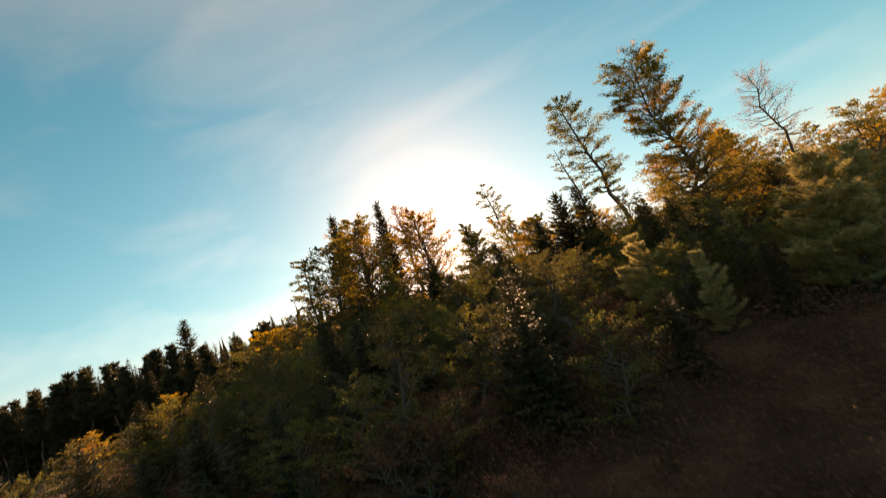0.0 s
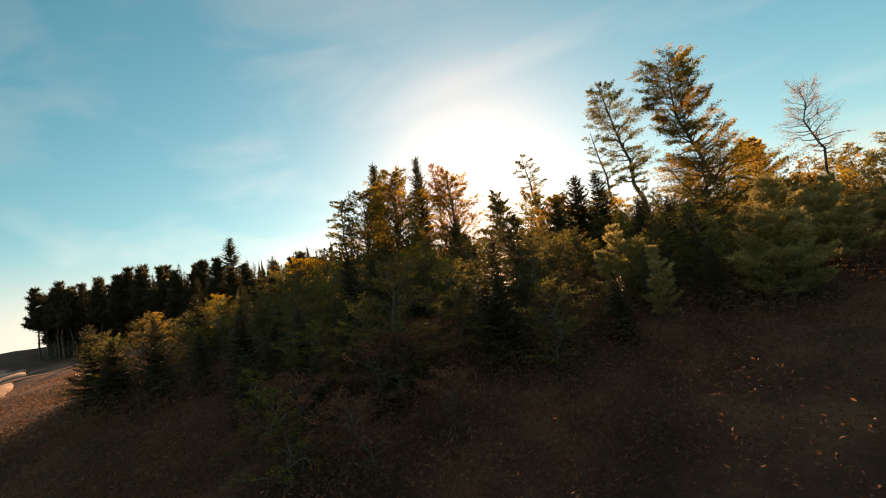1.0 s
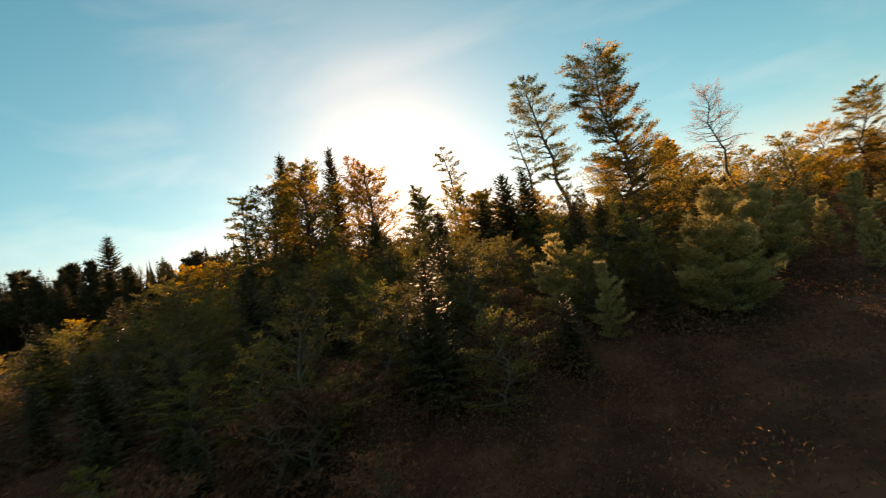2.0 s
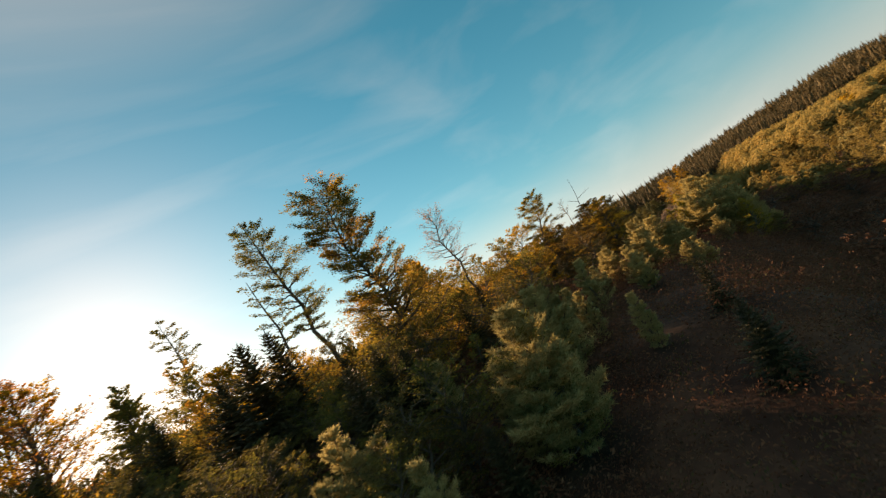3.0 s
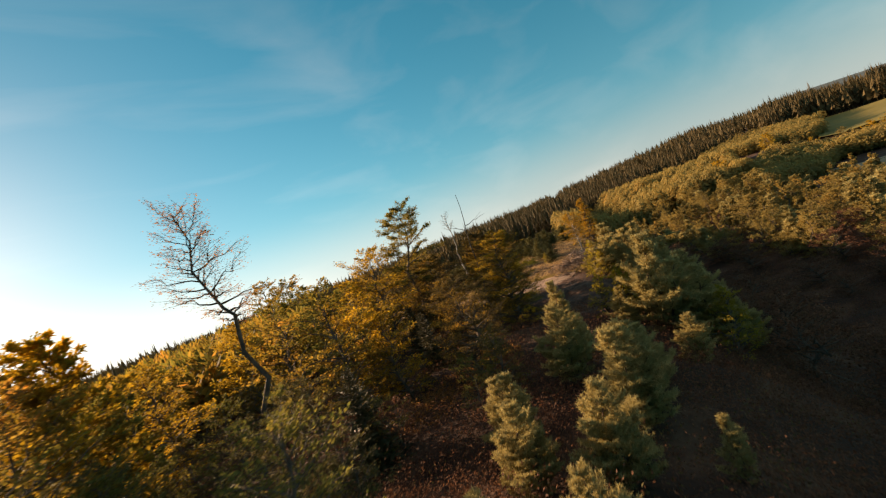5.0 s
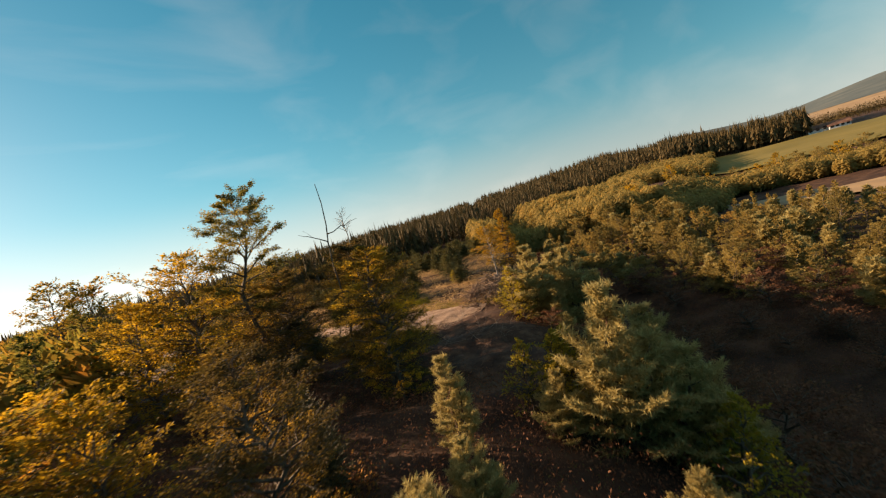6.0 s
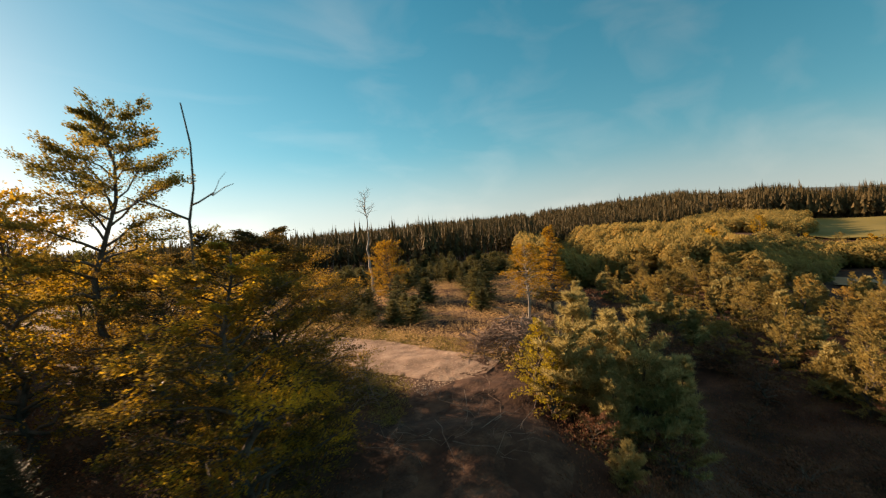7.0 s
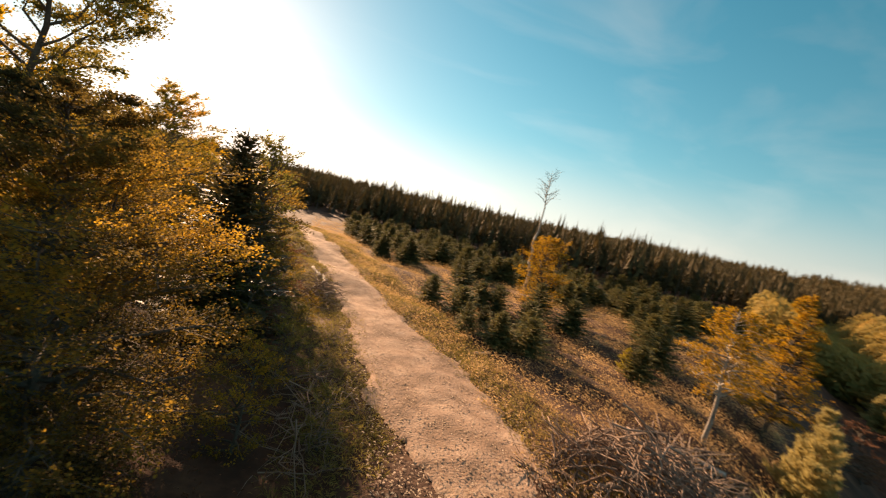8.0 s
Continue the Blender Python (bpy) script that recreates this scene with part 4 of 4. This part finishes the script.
EDGE = [spruce("edge_spruce", "tall spruce with bare lower trunk at the edge of the wood", 90, 10.0, 1.7, WOODS, crown0=0.38, whorl=0.55, arms=7, blades=7, group="spruces at the edge of the wood", droop=0.3),
        spruce("edge_spruce", "dark tall spruce at the edge of the wood", 91, 9.0, 1.8, WOODS, crown0=0.22, whorl=0.5, arms=7, blades=7, group="spruces at the edge of the wood", droop=0.3),
        spruce("edge_spruce", "slim dark spruce at the edge of the wood", 92, 10.5, 1.5, WOODS, crown0=0.3, whorl=0.55, arms=7, blades=7, group="spruces at the edge of the wood", droop=0.3)]
n = 0
for i in range(5000):
    x, y = rs.uniform(-30, 230), rs.uniform(100, 180)
    e, r, az = wood_edge(x, y)
    if not (0 < e < 9 and -18 < az < 66) or n >= 130:
        continue
    stand(EDGE, n, x, y, rs.uniform(0.8, 1.12))
    n += 1
far_trees("spruce_wood", "mature dark spruce wood behind the clearing", belt(16000, in_wood, -90, 360, 20, 360, 4), WOODS, (7.0, 12.5), 1.8, 36)


def in_hill(x, y):
    e, r, az = wood_edge(x, y)
    return e > 0 and 330 <= r < 980 and -45 < az < (84 if r < 700 else 80)


far_trees("hill_wood", "spruce woods over the far hills", belt(16000, in_hill, -650, 980, 60, 980, 5), WOODS, (10, 17), 3.6, 20, seed=6)


def in_left(x, y):
    return -200 < x < -38 and 57 + 0.05 * x < y < 120 and x > -104 - 2.0 * (y - 50)


LEFT = [spruce("wood_spruce", "dark spruce in the wood above the path", 93, 13.0, 2.3, SPRUCE, crown0=0.25, whorl=0.6, arms=8, blades=9, group="spruces of the wood above the path"),
        spruce("wood_spruce", "dark broad spruce in the wood above the path", 94, 12.0, 2.6, SPRUCE, crown0=0.2, whorl=0.55, arms=8, blades=9, group="spruces of the wood above the path"),
        pine("wood_pine", "dark pine with a flat crown above the path", 95, 13.0, 2.6, SPRUCE, whorl=0.75, arms=6, tuft=0.7, count=4, width=0.09, crown0=0.45, rise=0.4, leaders=0, group="spruces of the wood above the path")]
n = 0
for i in range(400):
    x = rs.uniform(-104, -38)
    y = 55 + 0.06 * x + rs.uniform(-2, 8)
    if math.hypot(x + 62, y - 56) < 4 or n >= 140:
        continue
    stand(LEFT, n, x, y, rs.uniform(0.95, 1.15) * np.interp(x, [-104, -79, -48], [0.92, 0.98, 0.78]))
    n += 1
far_trees("spruce_wood", "dark spruce wood beyond the path", belt(1500, in_left, -200, -38, 40, 120, 7), SPRUCE, (9, 12.5), 2.2, 40, seed=8)


def at_polar(az, r):
    return 22 + r * math.sin(radians(az)), 21 + r * math.cos(radians(az))


rng9 = np.random.default_rng(9)
far_trees("far_thicket", "olive young birch woods beyond the hollow", [at_polar(a9, np.interp(a9, [73, 80], [108, 118]) + rng9.uniform(0, 1) * np.interp(a9, [70, 75, 76], [92, 70, 8])) for a9 in rng9.uniform(54, 77, 1000)], THICKET, (5, 7.5), 2.5, 250, False, seed=12)
far_trees("hedge", "orange and olive trees along the green field", [at_polar(a, r + rng9.uniform(-8, 8)) for a, r in zip(np.linspace(79, 100, 120), rng9.uniform(152, 185, 120))], THICKET, (3, 5), 2.7, 220, False, seed=10)
far_trees("field_copse", "dark olive young trees at the edge of the bare strip", [at_polar(a9, rng9.uniform(np.interp(a9, [77, 82.5, 83.5], [104, 108, 142]), 156)) for a9 in rng9.uniform(77, 100, 420)], THICKET, (3.5, 5), 2.4, 210, False, seed=18)
far_trees("field_copse", "olive young trees at the end of the meadow", [at_polar(a9, rng9.uniform(205, 390)) for a9 in rng9.uniform(72, 82.8, 850)], THICKET, (4, 6), 2.7, 120, False, seed=17)
far_trees("meadow_wood", "dark spruce wood behind the green meadow", [at_polar(a9, rng9.uniform(322, 540)) for a9 in rng9.uniform(78, 91.2, 1800)], WOODS, (12, 17.5), 3.0, 26, seed=13)
far_trees("far_woods", "scattered woods on far slopes", [at_polar(a9, rng9.uniform(640, 1000)) for a9 in rng9.uniform(78, 112, 2000)], WOODS, (9, 15), 6.0, 10, False, seed=14)
far_trees("mixed_wood", "olive and copper mixed wood beyond the birch", belt(1500, lambda x, y: x < np.interp(y, [50, 70, 110], [27, 28, 24]) and y > 50 - 0.1 * x, -40, 30, 50, 150, 15), BEECH, (4.5, 7.0), 2.4, 170, False, seed=16)
HEDGE = [broadleaf("hedge_tree", "round orange tree at the meadow's edge", 96, 7, 3.0, 0.05, GOLD, limbs=30, twigs=5, per=30, leaf=0.24, shape="round", rise=0.6, group="trees at the meadow's edge", twig_wood=False, flat=0.1),
         broadleaf("hedge_tree", "round olive tree at the meadow's edge", 97, 7, 3.2, 0.05, THICKET, limbs=30, twigs=5, per=30, leaf=0.24, shape="round", rise=0.6, group="trees at the meadow's edge", twig_wood=False, flat=0.1)]
for i, (a, r, q) in enumerate([(88.2, 175, .8), (91.5, 165, 0.7), (89.8, 168, .7), (86.5, 176, 0.6), (93, 160, .75), (95, 160, .8), (84.5, 180, 0.65), (82, 178, 0.6), (78.5, 190, 0.8), (74, 130, 0.8), (79.5, 150, .7)]):
    stand(HEDGE, (0, 1, 1, 0, 0, 1, 1, 0, 0, 0, 1)[i], *at_polar(a, r), 1.25 * q)


# ---- fields ----
def field(name, label, corners, mat, lift):
    a, b, c, d = [np.array(p, float) for p in corners]
    v, f, n = [], [], 14
    for i in range(n + 1):
        for j in range(n + 1):
            p = (a * (1 - i / n) + b * i / n) * (1 - j / n) + (d * (1 - i / n) + c * i / n) * j / n
            v.append((p[0], p[1], hz(*p) + lift))
    for i in range(n):
        for j in range(n):
            q = i * (n + 1) + j
            f.append((q, q + n + 1, q + n + 2, q + 1))
    return tagged(new(name, mesh_of(name, v, f, mat, True)), label, "field", kind="structure")


field("meadow", "green meadow beyond the woods", [at_polar(81.5, 322), at_polar(82.5, 202), at_polar(106, 202), at_polar(106, 330)], MEADOW, 0.8)
field("bare_strip", "tan bare strip between thicket and trees", [at_polar(83.2, 125), at_polar(83.2, 115), at_polar(110, 100), at_polar(110, 124)], STUBBLE, 0.25)
field("stubble_field", "tan stubble field on a far slope", [at_polar(82, 1000), at_polar(112, 900), at_polar(112, 1900), at_polar(84, 2500)], STUBBLE, 5)
field("far_ridge", "dark wooded ridge on the horizon, haze blue in its colour", [at_polar(76, 2300), at_polar(112, 1900), at_polar(112, 4000), at_polar(76, 4000)], HAZED_WOOD, 6)

# farm at the far end of the meadow
WHITE = material("white_render", [(0.6, 0.58, 0.54), (0.72, 0.7, 0.66), (0.8, 0.78, 0.74)], 0.8, 0.2, 2, 0.1)
ROOF = material("roof_tile", [(0.12, 0.06, 0.045), (0.2, 0.1, 0.07), (0.27, 0.15, 0.1)], 0.8, 0.5, 3, 0.3)
GLASS = material("dark_pane", [(0.02, 0.025, 0.03), (0.03, 0.035, 0.04)], 0.1, 0.5, 3, 0)


def boxes_mesh(name, items, mat):
    v, f = [], []
    for (x0, y0, z0), (x1, y1, z1) in items:
        b = len(v)
        v += [(x0, y0, z0), (x1, y0, z0), (x1, y1, z0), (x0, y1, z0), (x0, y0, z1), (x1, y0, z1), (x1, y1, z1), (x0, y1, z1)]
        f += [(b, b + 3, b + 2, b + 1), (b + 4, b + 5, b + 6, b + 7), (b, b + 1, b + 5, b + 4), (b + 1, b + 2, b + 6, b + 5), (b + 2, b + 3, b + 7, b + 6), (b + 3, b, b + 4, b + 7)]
    return mesh_of(name, v, f, mat)


def farmhouse(label, x, y, turn, w, dpt, h):
    ob = thing("farmhouse", label, "house")
    part("wall", boxes_mesh("wall", [((-w / 2, -dpt / 2, -2), (w / 2, dpt / 2, h))], WHITE), ob)
    o = 0.6
    v = [(-w / 2 - o, -dpt / 2 - o, h - 0.1), (w / 2 + o, -dpt / 2 - o, h - 0.1), (w / 2 + o, dpt / 2 + o, h - 0.1), (-w / 2 - o, dpt / 2 + o, h - 0.1), (-w / 2 - o, 0, h + dpt * 0.38), (w / 2 + o, 0, h + dpt * 0.38)]
    part("roof", mesh_of("roof", v, [(0, 1, 5, 4), (2, 3, 4, 5), (0, 4, 3), (1, 2, 5), (0, 3, 2, 1)], ROOF), ob)
    for i in range(4):
        q = -w / 2 + w * (i + 0.5) / 4
        part("window", boxes_mesh("window", [((q - 0.7, -dpt / 2 - 0.04, 1.2), (q + 0.7, -dpt / 2 + 0.05, 2.8))], GLASS), ob)
    ob.location, ob.rotation_euler = (x, y, hz(x, y)), (0, 0, radians(turn))
    return ob


farmhouse("white farm building with a red roof beyond the meadow", *at_polar(93.3, 329), -80, 9, 6, 2.4)
farmhouse("low white barn with a red roof beyond the meadow", *at_polar(92.0, 331), -85, 12, 6, 2.0)

# ---- dry grass and bracken, too much to count ----
def tufts(name, label, pts, mat, tall, blades, spread, seed, leaf=0.16, thin=0.2):
    """Clumps of small fronds on the ground."""
    rng = np.random.default_rng(seed)
    pts = np.asarray(pts, float)
    n = len(pts)
    k = rng.uniform(0.45, 1.35, (n, 1))
    az = rng.uniform(0, 6.283, (n, blades))
    o = np.sqrt(rng.uniform(0, 1, (n, blades))) * spread * k
    h = tall * k * rng.uniform(0.1, 1, (n, blades)) * (1.1 - 0.7 * (o / (spread * k)) ** 2)
    x, y = pts[:, 0, None] + np.cos(az) * o, pts[:, 1, None] + np.sin(az) * o
    p = np.stack([x, y, land(x, y) + h - 0.03], -1).reshape(-1, 3)
    d = np.stack([np.cos(az), np.sin(az), 0.5 + 0 * az], -1).reshape(-1, 3)
    v = leaves(rng, p, d, leaf, 0.3, thin)
    return tagged(new(name, quads_mesh(name, v, mat)), label, "grass", kind="stuff")


TRACK_Y = [36, 39.3, 42.8, 44.5, 47, 51, 56, 61.5, 69, 78, 90, 99, 115]
TRACK_X = [43.0, 43.6, 44.0, 43.85, 43.6, 42.95, 42.3, 41.7, 40.7, 39.4, 37.7, 35.8, 32]


def on_track(x, y):
    w = np.interp(y, [36, 44, 47, 51, 60], [1.6, 2.1, 2.0, 1.6, 1.4])
    return abs(x - np.interp(y, TRACK_Y, TRACK_X)) < w - 0.2 + 0.7 * noise.noise((x * 0.8, y * 0.8, 1.0)) and y > 37


def on_mud(x, y):
    """The bare muddy apron below the gravel."""
    return 35.5 < x < 46 and abs((x - 40) * 0.7 - (y - 34.8) * 0.714) < 2.5 and y < 40


def in_clearing(x, y):
    d = (x - 10) * 0.59 - (y - 2) * 0.807
    return d < -4 and not on_track(x, y) and not on_mud(x, y) and x > np.interp(y, TRACK_Y, TRACK_X) and rs.uniform() < np.interp(y, [40, 60, 130], [1, 0.75, 0.35])


tufts("bracken", "tan dry bracken and heath in the clearing", belt(56000, in_clearing, 38, 120, 37, 135, 20), BRACKEN, 0.55, 32, 0.42, 21, 0.11, 0.1)
tufts("rust_fern", "rust-coloured fern patch under golden trees", belt(700, lambda x, y: math.hypot((x - 24.5) / 4, (y - 31.5) / 2.2) < 1, 20, 29, 28, 35, 26), RUST, 0.5, 10, 0.4, 27, 0.14)
tufts("verge_grass", "greenish yellow grass along the track", belt(42000, lambda x, y: not on_mud(x, y) and not on_track(x, y) and abs(x - np.interp(y, TRACK_Y, TRACK_X)) < 4.4, 26, 52, 35, 116, 22), GRASS, 0.2, 20, 0.3, 23, 0.15, 0.06)
tufts("undergrowth", "brown dry grass and brambles on the wooded slope", belt(20000, lambda x, y: (x - 10) * 0.59 - (y - 2) * 0.807 < 30 and math.hypot(x, y + 2) > 3 and not on_track(x, y) and not on_mud(x, y) and (y < 36 or x < 40), -38, 95, -8, 48, 24), BRAMBLE, 0.5, 16, 0.45, 25, 0.09)


def brushy(x, y):
    """Slope, bank and hollow under brush; the clearing and the flight's start stay free."""
    d = bank(x, y)
    if d > 34 or math.hypot(x, y + 2) < 5 or on_track(x, y) or on_mud(x, y):
        return False
    if x < 34:
        return y < 40 or x > 8
    return y < 37.5 and (d > -7.5 or (y < 35 and x < 42))


tufts("brushwood", "knee-high dark brown brushwood on slope and hollow", belt(19000, brushy, -32, 88, -6, 50, 28), BRAMBLE, 1.1, 26, 0.7, 29, 0.1)
tufts("low_brambles", "dull olive brambles between the shrubs", belt(3500, brushy, -32, 88, -6, 50, 31), OLIVE, 0.9, 26, 0.6, 32, 0.09)

# ---- brush pile, logs, stumps, twigs ----
def stick(seed, length, r, crooked=0.06, forks=2):
    rng = np.random.default_rng(seed)
    tb = Tubes()
    line = bend((-length / 2, 0, 0), (length / 2, 0, 0), rng, crooked * length, 6)
    tb.add(line, r, r * 0.35, 5)
    for i in range(forks):
        a = line[2 + i]
        tb.add(bend(a, a + unit(np.array([1, rng.uniform(-1, 1), rng.uniform(-0.6, 0.8)])) * length * 0.3, rng, 0.03, 3), r * 0.5, r * 0.2, 4)
    return tb.mesh("branch", DEADWOOD)


def brush_pile(label, x, y, w, dpt, h, count, seed, thick=1.0):
    rng = np.random.default_rng(seed)
    ob = thing("brush_pile", label, "brushwood")
    kinds = [stick(100 + i, rng.uniform(1.2, 2.6), thick * rng.uniform(0.018, 0.055)) for i in range(9)]
    for i in range(count):
        a, q = rng.uniform(0, 6.283), math.sqrt(rng.uniform(0, 1))
        px, py = math.cos(a) * q * w / 2, math.sin(a) * q * dpt / 2
        pz = h * (1 - q ** 1.6) * rng.uniform(0.35, 1.05) + 0.1
        b = part("branch", kinds[i % 9], ob)
        b.location = (px, py, pz)
        b.rotation_euler = (rng.uniform(0, 6.28), rng.normal(0, 0.35), a + rng.normal(0.3, 0.8))
    ob.location = (x, y, hz(x, y))
    return ob


tufts("slope_bracken", "brown bracken and bramble on the near slope", belt(8500, lambda x, y: bank(x, y) < 14 and near_flight(x, y) > 1.2 and not on_mud(x, y), -24, 34, -9, 28, 33), BRAMBLE, 1.2, 48, 0.85, 34, 0.085)
brush_pile("heap of grey-brown cut branches beside the track", 48.5, 39.8, 5.4, 4.2, 1.6, 290, 41, 0.75)
brush_pile("low line of cut branches along the track", 40.0, 56.0, 1.6, 7.0, 0.5, 70, 43, 0.55)
brush_pile("loose cut branches at the foot of the trees", 39.8, 42.5, 2.2, 6.0, 0.3, 60, 44, 0.4)


brush_pile("few thin fallen twigs on the mud", 40.4, 35.2, 6.0, 4.0, 0.02, 22, 45, 0.22)


def log(label, x, y, turn, length, r, seed):
    rng = np.random.default_rng(seed)
    ob = thing("log", label, "log", "logs along the track")
    tb = Tubes()
    tb.add(bend((-length / 2, 0, 0), (length / 2, 0, 0), rng, 0.03, 6), r, r * 0.8, 10)
    part("bark", tb.mesh("bark", PALE_BARK), ob)
    e = Tubes()
    e.add(np.array([(-length / 2 - 0.012, 0, 0), (-length / 2 + 0.02, 0, 0)]), r * 0.93, r * 0.93, 10)
    e.f.append(tuple(range(9, -1, -1)))
    part("cut_end", e.mesh("cut_end", GRAVEL), ob, "pale sawn log end")
    ob.location, ob.rotation_euler = (x, y, hz(x, y) + r * 0.8), (0, 0, radians(turn))
    return ob


for i, (x, y, a, ln, r) in enumerate([(40.2, 58.6, 96, 2.6, 0.13), (40.0, 57.2, 80, 2.2, 0.11), (40.5, 55.8, 70, 1.6, 0.1), (39.6, 60.6, 100, 2.8, 0.12), (47.6, 49.2, 20, 0.9, 0.08), (52.6, 42.2, -60, 2.8, 0.1)]):
    log("pale weathered log lying in grass beside the track", x, y, a, ln, r, 200 + i)

# stones and wood chips on the gravel
rng = np.random.default_rng(300)
v = []
for i in range(9000):
    y = 38.5 + 40 * rng.uniform(0, 1) ** 1.5
    w = np.interp(y, [36, 44, 47, 51, 60], [1.9, 2.9, 2.7, 2.0, 1.7])
    x = np.interp(y, TRACK_Y, TRACK_X) + rng.uniform(-w, w)
    a, s = rng.uniform(0, 6.28), rng.uniform(0.015, 0.06)
    c = np.array([x, y, hz(x, y) + 0.13])
    d, e = np.array([math.cos(a), math.sin(a), 0]), np.array([-math.sin(a), math.cos(a), 0]) * rng.uniform(0.2, 0.7)
    v.append([c - d * s, c - e * s + (0, 0, s * 0.3), c + d * s, c + e * s + (0, 0, s * 0.3)])
tagged(new("wood_chips", quads_mesh("wood_chips", np.array(v), CHIPS)), "scattered wood chips and stones on the track", "wood chips", kind="stuff")
